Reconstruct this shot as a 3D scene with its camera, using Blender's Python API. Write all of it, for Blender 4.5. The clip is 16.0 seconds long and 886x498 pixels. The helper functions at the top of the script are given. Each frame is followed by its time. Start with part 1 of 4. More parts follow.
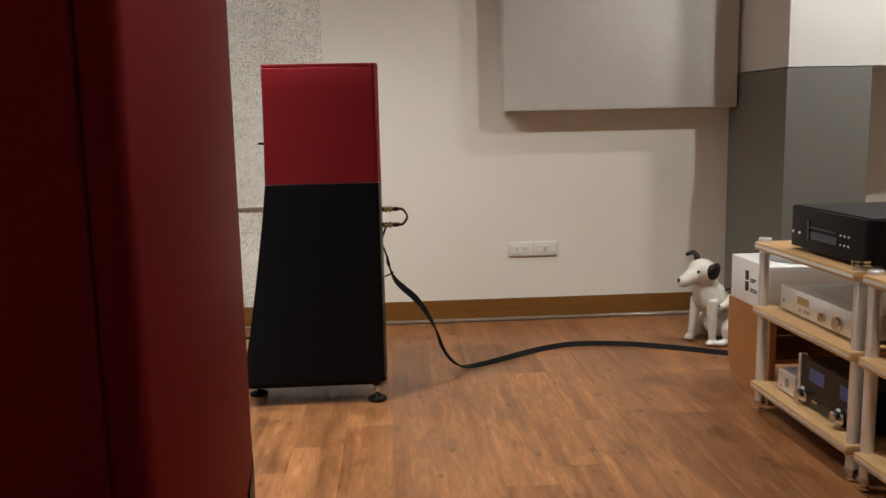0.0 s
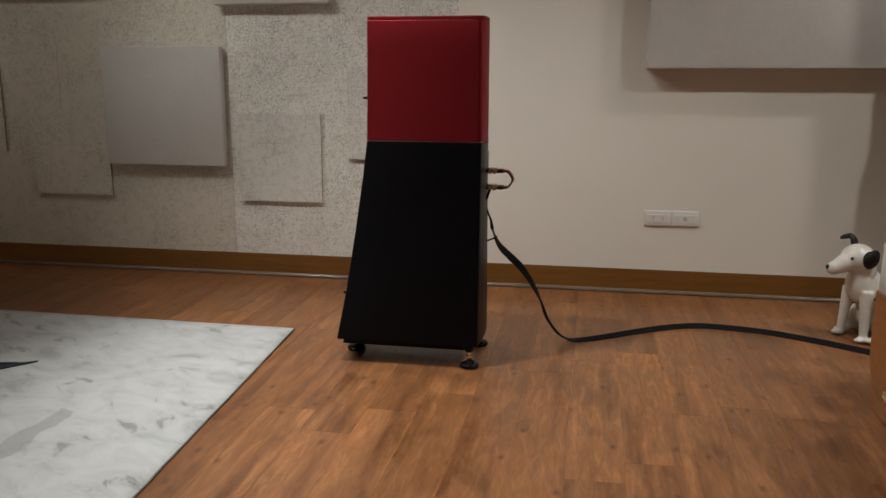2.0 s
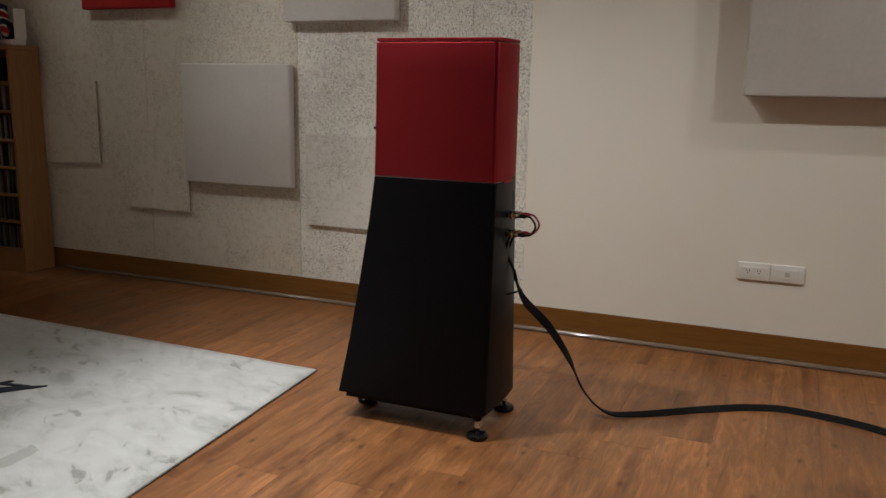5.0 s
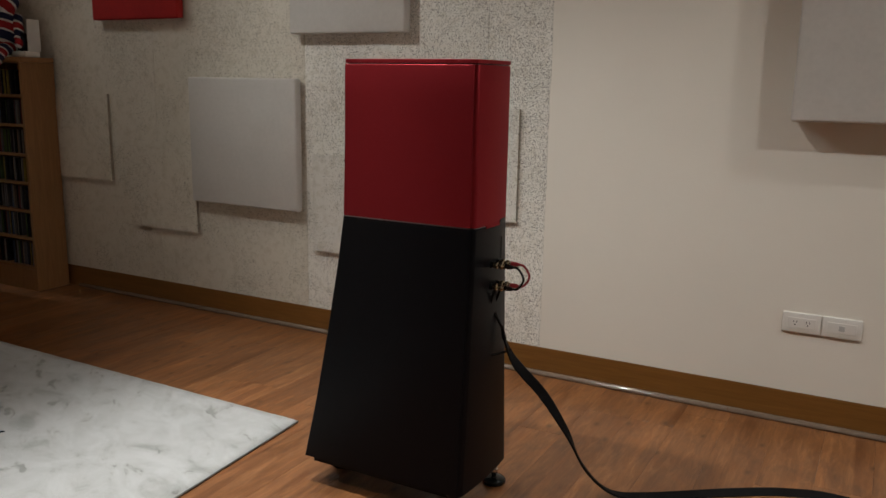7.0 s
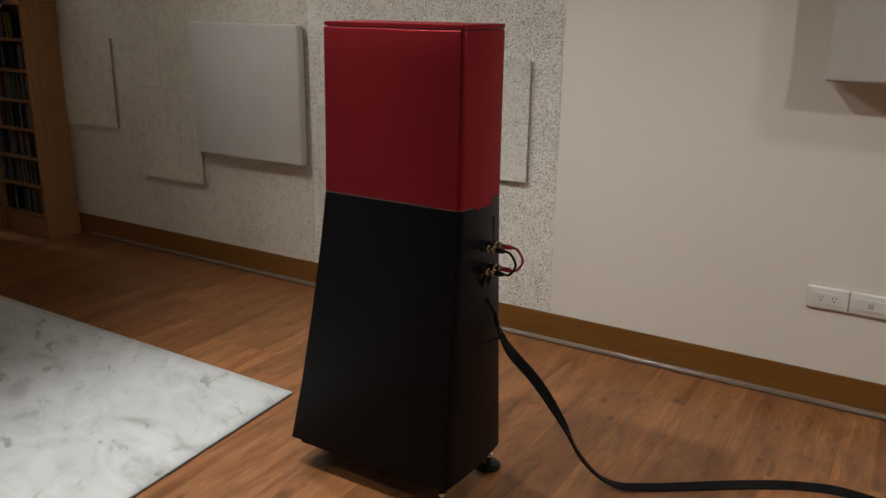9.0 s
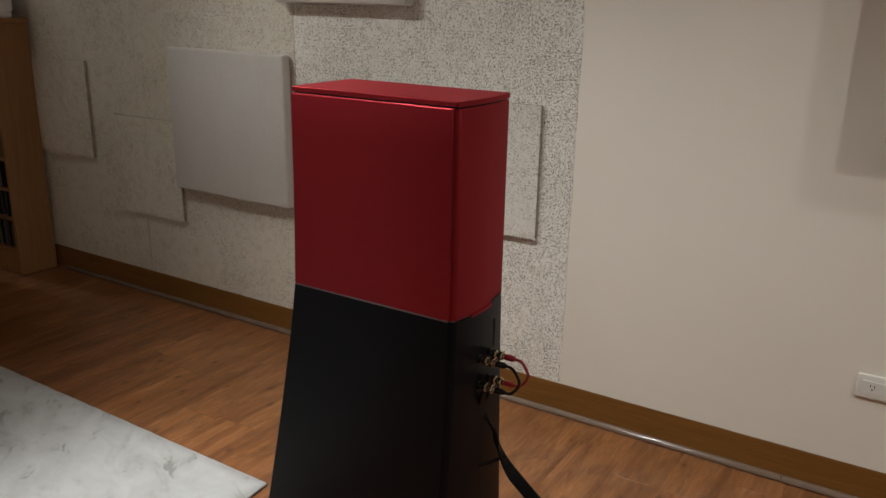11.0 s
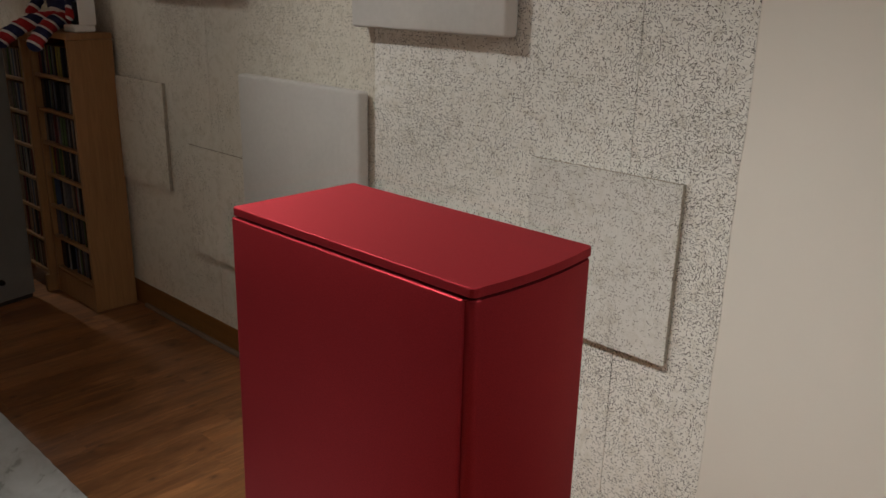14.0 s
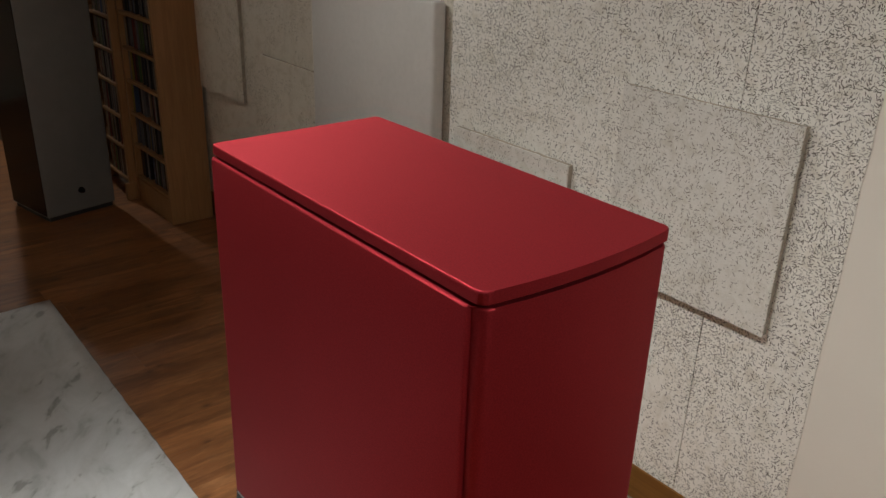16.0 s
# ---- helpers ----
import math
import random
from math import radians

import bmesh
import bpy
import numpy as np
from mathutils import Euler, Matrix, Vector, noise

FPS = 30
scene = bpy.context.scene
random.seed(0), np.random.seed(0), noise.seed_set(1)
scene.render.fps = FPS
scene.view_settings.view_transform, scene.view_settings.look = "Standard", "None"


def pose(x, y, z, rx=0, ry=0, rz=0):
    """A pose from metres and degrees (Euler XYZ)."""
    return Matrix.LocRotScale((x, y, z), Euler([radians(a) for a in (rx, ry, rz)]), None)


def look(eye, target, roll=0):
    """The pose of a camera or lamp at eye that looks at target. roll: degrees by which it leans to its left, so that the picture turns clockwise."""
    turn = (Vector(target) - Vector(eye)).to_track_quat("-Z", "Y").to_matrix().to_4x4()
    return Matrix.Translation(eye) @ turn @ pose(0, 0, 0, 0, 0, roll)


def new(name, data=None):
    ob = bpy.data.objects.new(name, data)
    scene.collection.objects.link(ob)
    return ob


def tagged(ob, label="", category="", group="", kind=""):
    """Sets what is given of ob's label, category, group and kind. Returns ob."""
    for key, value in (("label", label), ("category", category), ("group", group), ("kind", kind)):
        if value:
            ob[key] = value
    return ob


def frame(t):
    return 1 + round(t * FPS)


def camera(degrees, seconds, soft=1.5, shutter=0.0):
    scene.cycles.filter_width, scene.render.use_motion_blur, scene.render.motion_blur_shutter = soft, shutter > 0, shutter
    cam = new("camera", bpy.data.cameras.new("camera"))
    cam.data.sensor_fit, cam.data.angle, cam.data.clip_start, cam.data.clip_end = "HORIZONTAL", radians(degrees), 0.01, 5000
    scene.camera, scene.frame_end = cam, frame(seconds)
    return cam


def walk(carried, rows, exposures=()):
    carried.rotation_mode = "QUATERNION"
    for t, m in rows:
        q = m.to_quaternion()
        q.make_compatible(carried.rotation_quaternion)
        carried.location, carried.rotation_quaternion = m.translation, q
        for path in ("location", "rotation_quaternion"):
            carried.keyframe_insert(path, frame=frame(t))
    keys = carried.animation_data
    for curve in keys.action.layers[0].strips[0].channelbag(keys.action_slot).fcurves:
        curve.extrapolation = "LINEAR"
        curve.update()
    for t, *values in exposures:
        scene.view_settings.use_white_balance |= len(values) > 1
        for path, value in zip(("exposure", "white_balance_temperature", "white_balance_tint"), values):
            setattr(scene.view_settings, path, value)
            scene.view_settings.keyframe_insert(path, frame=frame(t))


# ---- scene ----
cam = camera(56.3, 16.0)
PATH = [
    (0, (-0.084, -0.387, 0.96), (0.033, 1.589, 0.672), -1.3),
    (0.5, (0.017, -0.362, 0.992), (-0.062, 1.613, 0.689), -1.0),
    (1, (0.105, -0.317, 0.98), (-0.107, 1.642, 0.638), -0.6),
    (1.5, (0.18, -0.286, 0.989), (-0.151, 1.648, 0.606), -0.2),
    (2, (0.235, -0.237, 0.993), (-0.112, 1.69, 0.586), 0.2),
    (2.5, (0.293, -0.169, 0.994), (-0.131, 1.743, 0.585), 0.3),
    (3, (0.355, -0.111, 1.029), (-0.167, 1.776, 0.622), 0.3),
    (5.5, (0.709, 0.394, 1.077), (-0.084, 2.189, 0.689), 1.0),
    (6, (0.727, 0.52, 1.114), (-0.085, 2.306, 0.728), 1.0),
    (6.5, (0.736, 0.62, 1.132), (-0.131, 2.379, 0.741), 1.0),
    (7, (0.756, 0.709, 1.133), (-0.178, 2.433, 0.738), 1.0),
    (7.5, (0.785, 0.751, 1.123), (-0.205, 2.437, 0.702), 1.0),
    (8, (0.808, 0.802, 1.146), (-0.203, 2.451, 0.636), 0.8),
    (10.5, (0.649, 1.173, 1.344), (-0.319, 2.819, 0.75), 1.4),
    (11, (0.606, 1.28, 1.366), (-0.404, 2.902, 0.776), 1.1),
    (11.5, (0.582, 1.444, 1.41), (-0.544, 2.991, 0.824), 0.8),
    (12, (0.545, 1.587, 1.42), (-0.656, 3.077, 0.837), 0.5),
    (12.5, (0.469, 1.709, 1.433), (-0.773, 3.165, 0.854), 0.8),
    (13, (0.407, 1.793, 1.459), (-0.852, 3.236, 0.881), 0.9),
    (13.5, (0.362, 1.874, 1.454), (-0.908, 3.308, 0.877), 1.1),
    (14, (0.32, 1.987, 1.446), (-0.983, 3.376, 0.837), 1.3),
    (14.5, (0.294, 2.087, 1.439), (-1.078, 3.363, 0.74), 1.0),
    (15, (0.27, 2.149, 1.422), (-1.145, 3.337, 0.657), 1.0),
    (15.5, (0.231, 2.183, 1.415), (-1.187, 3.339, 0.607), 1.5),
    (16, (0.201, 2.2, 1.416), (-1.207, 3.372, 0.614), 1.9),
]
EXPOSURES = [(0.0, 0.66), (0.5, 0.36), (1.0, 0.20), (3.0, 0.07), (7.0, 0.11), (10.5, 0.16), (13.0, 0.22), (16.0, 0.22)]
walk(cam, [(t, look(eye, target, roll)) for t, eye, target, roll in PATH], EXPOSURES)

# ---- world, lamps, exposure ----
world = bpy.data.worlds.new("world")
scene.world = world
world.use_nodes = True
world.node_tree.nodes["Background"].inputs[0].default_value = (0.9, 0.85, 0.8, 1)
world.node_tree.nodes["Background"].inputs[1].default_value = 0.02

CEIL = 2.7


def spot(name, place, target, watts, cone, blend, radius, color):
    data = bpy.data.lights.new(name, "SPOT")
    data.energy, data.spot_size, data.spot_blend = watts, radians(cone), blend
    data.shadow_soft_size, data.color = radius, color
    ob = new(name, data)
    ob.matrix_basis = look(place, target)
    return ob


WARM = (0.98, 0.965, 0.92)
# Unseen ceiling spots; the first four placed from the shadow edges on the wall.
LAMPS = [((2.05, 2.83, CEIL - 0.02), (1.2, 3.2, 0.0), 58, 128, 0.8, 0.03),
         ((2.25, 2.10, CEIL - 0.02), (1.2, 2.7, 0.0), 78, 124, 0.8, 0.03),
         ((-0.80, 2.10, CEIL - 0.02), (-0.15, 2.6, 0.0), 172, 86, 0.9, 0.04),
         ((-2.10, 2.15, CEIL - 0.02), (-0.75, 3.6, 0.8), 100, 78, 1.0, 0.14),
         # Spots added to brighten the top plate, floor, left wall, rug and rack.
         ((-1.65, 3.05, CEIL - 0.02), (-0.62, 2.25, 0.0), 150, 50, 0.9, 0.05),
         ((-3.30, 2.60, CEIL - 0.02), (-2.2, 3.66, 1.25), 30, 64, 1.0, 0.05),
         ((-1.10, 0.90, CEIL - 0.02), (-1.2, 0.9, 0.0), 130, 72, 0.9, 0.05),
         ((0.55, 1.00, CEIL - 0.02), (0.75, 1.4, 0.0), 105, 84, 0.9, 0.05),
         # Added to light the far corner that the red cabinet side reflects.
         ((-4.10, -2.30, CEIL - 0.02), (-4.1, -2.8, 0.3), 190, 120, 0.8, 0.05),
         # Added to brighten the floor at the far left.
         ((-5.2, 3.25, CEIL - 0.02), (-4.3, 2.7, 0.0), 85, 70, 0.8, 0.05)]
for place, target, watts, cone, blend, radius in LAMPS:
    spot("unseen_spot", place, target, watts, cone, blend, radius, WARM)


# ---- materials ----
def nodes_of(name):
    m = bpy.data.materials.new(name)
    m.use_nodes = True
    t = m.node_tree
    return m, t.nodes, t.links, t.nodes["Principled BSDF"]


def ramp(n, l, src, stops):
    r = n.new("ShaderNodeValToRGB")
    while len(r.color_ramp.elements) < len(stops):
        r.color_ramp.elements.new(0.5)
    for e, (p, c) in zip(r.color_ramp.elements, stops):
        e.position = p
        e.color = (*c, 1) if len(c) == 3 else c
    l.new(src, r.inputs[0])
    return r.outputs[0]


def noise_tex(n, l, vec, scale, detail=4, rough=0.55, distortion=0.0):
    t = n.new("ShaderNodeTexNoise")
    t.inputs["Scale"].default_value, t.inputs["Detail"].default_value = scale, detail
    t.inputs["Roughness"].default_value, t.inputs["Distortion"].default_value = rough, distortion
    if vec is not None:
        l.new(vec, t.inputs["Vector"])
    return t.outputs["Fac"]


def coords(n, l, scale=(1, 1, 1), rot=(0, 0, 0), kind="Object"):
    c = n.new("ShaderNodeTexCoord")
    m = n.new("ShaderNodeMapping")
    m.inputs["Scale"].default_value = scale
    m.inputs["Rotation"].default_value = [radians(a) for a in rot]
    l.new(c.outputs[kind], m.inputs["Vector"])
    return m.outputs[0]


def world_coords(n, l, scale=(1, 1, 1), rot=(0, 0, 0)):
    """World place, turned first and then stretched."""
    c = n.new("ShaderNodeNewGeometry")
    r = n.new("ShaderNodeMapping")
    r.inputs["Rotation"].default_value = [radians(a) for a in rot]
    m = n.new("ShaderNodeMapping")
    m.inputs["Scale"].default_value = scale
    l.new(c.outputs["Position"], r.inputs["Vector"])
    l.new(r.outputs[0], m.inputs["Vector"])
    return m.outputs[0]


def bump(n, l, height, b, strength=0.2, distance=0.01):
    k = n.new("ShaderNodeBump")
    k.inputs["Strength"].default_value, k.inputs["Distance"].default_value = strength, distance
    l.new(height, k.inputs["Height"])
    l.new(k.outputs[0], b.inputs["Normal"])


def mix(n, l, fac, a, b, mode="MIX"):
    x = n.new("ShaderNodeMix")
    x.data_type, x.blend_type = "RGBA", mode
    for sock, v in ((x.inputs[0], fac), (x.inputs[6], a), (x.inputs[7], b)):
        if hasattr(v, "links"):
            l.new(v, sock)
        elif isinstance(v, (int, float)):
            sock.default_value = v
        else:
            sock.default_value = (*v, 1)
    return x.outputs[2]


def math_node(n, l, op, a, b=None):
    x = n.new("ShaderNodeMath")
    x.operation = op
    for sock, v in zip(x.inputs, (a, b)):
        if v is None:
            continue
        if hasattr(v, "links"):
            l.new(v, sock)
        else:
            sock.default_value = v
    return x.outputs[0]


def plain(name, color, rough=0.5, metal=0.0, grain=0.06, scale=30, bumps=0.05, coat=0.0):
    """A paint, plastic or metal with a little unevenness at two scales."""
    m, n, l, b = nodes_of(name)
    v = coords(n, l)
    a = noise_tex(n, l, v, scale, 6)
    c = noise_tex(n, l, v, scale * 0.1, 3)
    s = math_node(n, l, "ADD", math_node(n, l, "MULTIPLY", a, 0.5), math_node(n, l, "MULTIPLY", c, 0.5))
    lo = tuple(x * (1 - 2 * grain) for x in color)
    hi = tuple(min(1, x * (1 + 2 * grain)) for x in color)
    l.new(ramp(n, l, s, [(0.3, lo), (0.7, hi)]), b.inputs["Base Color"])
    b.inputs["Roughness"].default_value, b.inputs["Metallic"].default_value = rough, metal
    b.inputs["Coat Weight"].default_value = coat
    if bumps:
        bump(n, l, noise_tex(n, l, v, scale * 6, 3), b, bumps, 0.002)
    return m


def wood(name, lo, hi, rough=0.45, along=(14, 14, 1.2), wear=0.2):
    m, n, l, b = nodes_of(name)
    v = coords(n, l, along)
    g = noise_tex(n, l, v, 3.5, 8, 0.6, 1.2)
    c = ramp(n, l, g, [(0.3, lo), (0.7, hi)])
    f = noise_tex(n, l, coords(n, l), 2.2, 4)
    l.new(mix(n, l, wear, c, ramp(n, l, f, [(0.3, tuple(x * 0.6 for x in lo)), (0.7, hi)])), b.inputs["Base Color"])
    b.inputs["Roughness"].default_value = rough
    bump(n, l, g, b, 0.08, 0.002)
    return m


def floor_wood():
    """Printed walnut vinyl planks: long grain, cloudy tone, knots, each plank its own tone."""
    m, n, l, b = nodes_of("walnut_plank")
    info = n.new("ShaderNodeObjectInfo")
    pos = n.new("ShaderNodeNewGeometry")
    off = n.new("ShaderNodeVectorMath")
    off.operation = "ADD"
    comb = n.new("ShaderNodeCombineXYZ")
    l.new(math_node(n, l, "MULTIPLY", info.outputs["Random"], 37.0), comb.inputs[2])
    l.new(math_node(n, l, "MULTIPLY", info.outputs["Random"], 11.0), comb.inputs[1])
    l.new(pos.outputs["Position"], off.inputs[0])
    l.new(comb.outputs[0], off.inputs[1])

    def at(scale):
        k = n.new("ShaderNodeMapping")
        k.inputs["Scale"].default_value = scale
        l.new(off.outputs[0], k.inputs["Vector"])
        return k.outputs[0]
    grain = noise_tex(n, l, at((20, 3.2, 20)), 2.0, 6, 0.6, 1.3)
    fine = noise_tex(n, l, at((150, 14, 150)), 2.0, 4, 0.65, 0.3)
    cloud = noise_tex(n, l, at((4.6, 1.7, 4.6)), 2.6, 6, 0.62, 0.7)
    strip = noise_tex(n, l, at((21, 0.9, 21)), 1.0, 3, 0.5, 0.35)
    base = ramp(n, l, grain, [(0.25, (0.188, 0.075, 0.027)), (0.5, (0.25, 0.108, 0.041)), (0.73, (0.338, 0.16, 0.067))])
    dark = ramp(n, l, cloud, [(0.30, (0.52, 0.48, 0.47)), (0.5, (0.96, 0.95, 0.94)), (0.70, (1.2, 1.17, 1.12))])
    c = mix(n, l, 0.8, base, dark, "MULTIPLY")
    c = mix(n, l, 0.8, c, ramp(n, l, strip, [(0.36, (0.70, 0.64, 0.60)), (0.46, (0.98, 0.97, 0.96)), (0.56, (1.02, 1.01, 1.0)), (0.64, (1.26, 1.22, 1.16))]), "MULTIPLY")
    c = mix(n, l, 0.22, c, ramp(n, l, fine, [(0.33, (0.5, 0.47, 0.45)), (0.52, (1, 1, 1)), (0.7, (1.3, 1.28, 1.25))]), "MULTIPLY")
    tone = ramp(n, l, info.outputs["Random"], [(0.0, (0.87, 0.84, 0.82)), (0.5, (1, 1, 1)), (1.0, (1.12, 1.10, 1.07))])
    c = mix(n, l, 1.0, c, tone, "MULTIPLY")
    knot = n.new("ShaderNodeTexVoronoi")
    knot.voronoi_dimensions = "2D"
    knot.inputs["Scale"].default_value = 4.6
    l.new(at((1.2, 0.7, 1.2)), knot.inputs["Vector"])
    c = mix(n, l, ramp(n, l, knot.outputs["Distance"], [(0.018, (0.7, 0.7, 0.7)), (0.045, (0.3, 0.3, 0.3)), (0.09, (0, 0, 0))]), c, (0.062, 0.024, 0.010))
    l.new(c, b.inputs["Base Color"])
    rr = ramp(n, l, cloud, [(0.3, (0.30, 0.30, 0.30)), (0.7, (0.43, 0.43, 0.43))])
    l.new(rr, b.inputs["Roughness"])
    bump(n, l, fine, b, 0.12, 0.002)
    return m


def vec_math(n, l, op, a, b=None):
    x = n.new("ShaderNodeVectorMath")
    x.operation = op
    for sock, v in zip(x.inputs, (a, b)):
        if v is None:
            continue
        if hasattr(v, "links"):
            l.new(v, sock)
        else:
            sock.default_value = v
    return x.outputs["Value"] if op in ("LENGTH", "DISTANCE") else x.outputs[0]


def ticks(n, l, plane, scale, density, long, thin, seed):
    """Short slits between wood strands, one to a cell, combed in swirling patches."""
    shifted = vec_math(n, l, "ADD", plane, (seed * 3.7, seed * 1.9, 0))
    cell = n.new("ShaderNodeTexVoronoi")
    cell.voronoi_dimensions = "2D"
    cell.inputs["Scale"].default_value = scale
    l.new(shifted, cell.inputs["Vector"])
    rnd = n.new("ShaderNodeSeparateColor")
    l.new(cell.outputs["Color"], rnd.inputs[0])
    comb = noise_tex(n, l, cell.outputs["Position"], 7.0, 1, 0.5)
    angle = math_node(n, l, "ADD", math_node(n, l, "MULTIPLY", comb, 17.0), math_node(n, l, "MULTIPLY", rnd.outputs[0], 1.9))
    turn = n.new("ShaderNodeVectorRotate")
    turn.rotation_type = "Z_AXIS"
    l.new(vec_math(n, l, "SUBTRACT", shifted, cell.outputs["Position"]), turn.inputs["Vector"])
    l.new(angle, turn.inputs["Angle"])
    bend = n.new("ShaderNodeSeparateXYZ")
    l.new(turn.outputs[0], bend.inputs[0])
    curve = math_node(n, l, "MULTIPLY", math_node(n, l, "MULTIPLY", bend.outputs[0], bend.outputs[0]), 24.0)
    u = math_node(n, l, "DIVIDE", bend.outputs[0], math_node(n, l, "ADD", math_node(n, l, "MULTIPLY", rnd.outputs[2], long), long * 0.45))
    v = math_node(n, l, "DIVIDE", math_node(n, l, "SUBTRACT", bend.outputs[1], curve), thin)
    r = math_node(n, l, "ADD", math_node(n, l, "MULTIPLY", u, u), math_node(n, l, "MULTIPLY", v, v))
    slit = ramp(n, l, r, [(0.5, (1, 1, 1)), (1.0, (0, 0, 0))])
    keep = math_node(n, l, "LESS_THAN", rnd.outputs[1], density)
    return math_node(n, l, "MULTIPLY", slit, keep)


def wood_wool(name, tint, void, bias=0.0):
    """White painted wood-wool board: matted strands, dark slits in drifts, rawer towards the cut edge."""
    m, n, l, b = nodes_of(name)
    sep = n.new("ShaderNodeSeparateXYZ")
    l.new(world_coords(n, l), sep.inputs[0])
    flat = n.new("ShaderNodeCombineXYZ")
    l.new(sep.outputs[0], flat.inputs[0])
    l.new(sep.outputs[2], flat.inputs[1])
    plane = flat.outputs[0]
    big = noise_tex(n, l, plane, 3.2, 4, 0.62)
    raw = n.new("ShaderNodeMapRange")
    for k, v in enumerate((0, -2.2, -0.45, -0.36, 0.2)):
        if k:
            raw.inputs[k].default_value = v
    l.new(sep.outputs[0], raw.inputs[0])
    high = n.new("ShaderNodeMapRange")
    for k, v in enumerate((0, 0.3, 1.5, -0.10, 0.14)):
        if k:
            high.inputs[k].default_value = v
    l.new(sep.outputs[2], high.inputs[0])
    dens = math_node(n, l, "ADD", math_node(n, l, "MULTIPLY", math_node(n, l, "SUBTRACT", big, 0.5), 2.7), 0.46 + bias)
    dens = math_node(n, l, "ADD", dens, math_node(n, l, "ADD", raw.outputs[0], high.outputs[0]))
    gaps = None
    for k, (scale, long, thin) in enumerate(((74, 0.0052, 0.00125), (104, 0.0042, 0.0011), (150, 0.0032, 0.0009))):
        g = ticks(n, l, plane, scale, dens, long, thin, k + 1)
        gaps = g if gaps is None else math_node(n, l, "MAXIMUM", gaps, g)
    depth = noise_tex(n, l, plane, 38, 2, 0.5)
    gaps = math_node(n, l, "MULTIPLY", gaps, ramp(n, l, depth, [(0.3, (0.5, 0.5, 0.5)), (0.58, (1, 1, 1))]))
    shade = noise_tex(n, l, plane, 1.4, 3)
    mott = noise_tex(n, l, plane, 26.0, 5, 0.7, 0.8)
    fibre = noise_tex(n, l, plane, 170.0, 3, 0.6, 1.5)
    paint = ramp(n, l, shade, [(0.3, tuple(0.9 * x for x in tint)), (0.7, tint)])
    paint = mix(n, l, 0.55, paint, ramp(n, l, mott, [(0.34, (0.74, 0.71, 0.64)), (0.52, (1, 1, 1))]), "MULTIPLY")
    paint = mix(n, l, 0.4, paint, ramp(n, l, fibre, [(0.3, (0.74, 0.72, 0.68)), (0.55, (1, 1, 1))]), "MULTIPLY")
    l.new(mix(n, l, math_node(n, l, "MULTIPLY", gaps, 0.9), paint, void), b.inputs["Base Color"])
    b.inputs["Roughness"].default_value = 0.85
    h = math_node(n, l, "SUBTRACT", math_node(n, l, "MULTIPLY", fibre, 0.5), gaps)
    bump(n, l, h, b, 0.5, 0.003)
    return m


def rug_pile():
    """Pale silk-like pile brushed in patches, some darker scuffs."""
    m, n, l, b = nodes_of("rug_pile")
    v = world_coords(n, l, (1.0, 1.7, 1.0), (0, 0, 25))
    a = noise_tex(n, l, v, 5.5, 6, 0.6, 0.8)
    c = noise_tex(n, l, world_coords(n, l, (1, 2.1, 1), (0, 0, 40)), 6.5, 5, 0.62, 0.45)
    base = ramp(n, l, a, [(0.30, (0.31, 0.322, 0.312)), (0.42, (0.44, 0.456, 0.455)), (0.6, (0.51, 0.527, 0.53))])
    scuff = ramp(n, l, c, [(0.33, (0.50, 0.495, 0.47)), (0.385, (0.92, 0.92, 0.91)), (0.48, (1, 1, 1))])
    sep = n.new("ShaderNodeSeparateXYZ")
    l.new(world_coords(n, l), sep.inputs[0])
    wob = math_node(n, l, "MULTIPLY", math_node(n, l, "SUBTRACT", noise_tex(n, l, world_coords(n, l), 7.0, 4), 0.5), 0.09)
    bx = math_node(n, l, "ABSOLUTE", math_node(n, l, "ADD", math_node(n, l, "ADD", sep.outputs[0], 1.285), wob))
    band = math_node(n, l, "MULTIPLY", math_node(n, l, "LESS_THAN", bx, 0.03), math_node(n, l, "LESS_THAN", math_node(n, l, "ADD", sep.outputs[1], wob), 1.86))
    pile = mix(n, l, 0.9, base, scuff, "MULTIPLY")
    l.new(mix(n, l, math_node(n, l, "MULTIPLY", band, 0.6), pile, (0.27, 0.272, 0.255)), b.inputs["Base Color"])
    b.inputs["Roughness"].default_value = 0.9
    b.inputs["Sheen Weight"].default_value = 0.25
    bump(n, l, math_node(n, l, "ADD", noise_tex(n, l, world_coords(n, l), 420, 2), a), b, 0.5, 0.004)
    return m


def plaster(name, color, streak=0.06):
    m, n, l, b = nodes_of(name)
    v = world_coords(n, l)
    a = noise_tex(n, l, v, 1.3, 4)
    f = noise_tex(n, l, v, 160, 3)
    l.new(ramp(n, l, a, [(0.3, tuple(x * (1 - streak) for x in color)), (0.7, color)]), b.inputs["Base Color"])
    b.inputs["Roughness"].default_value = 0.75
    bump(n, l, f, b, 0.12, 0.002)
    return m


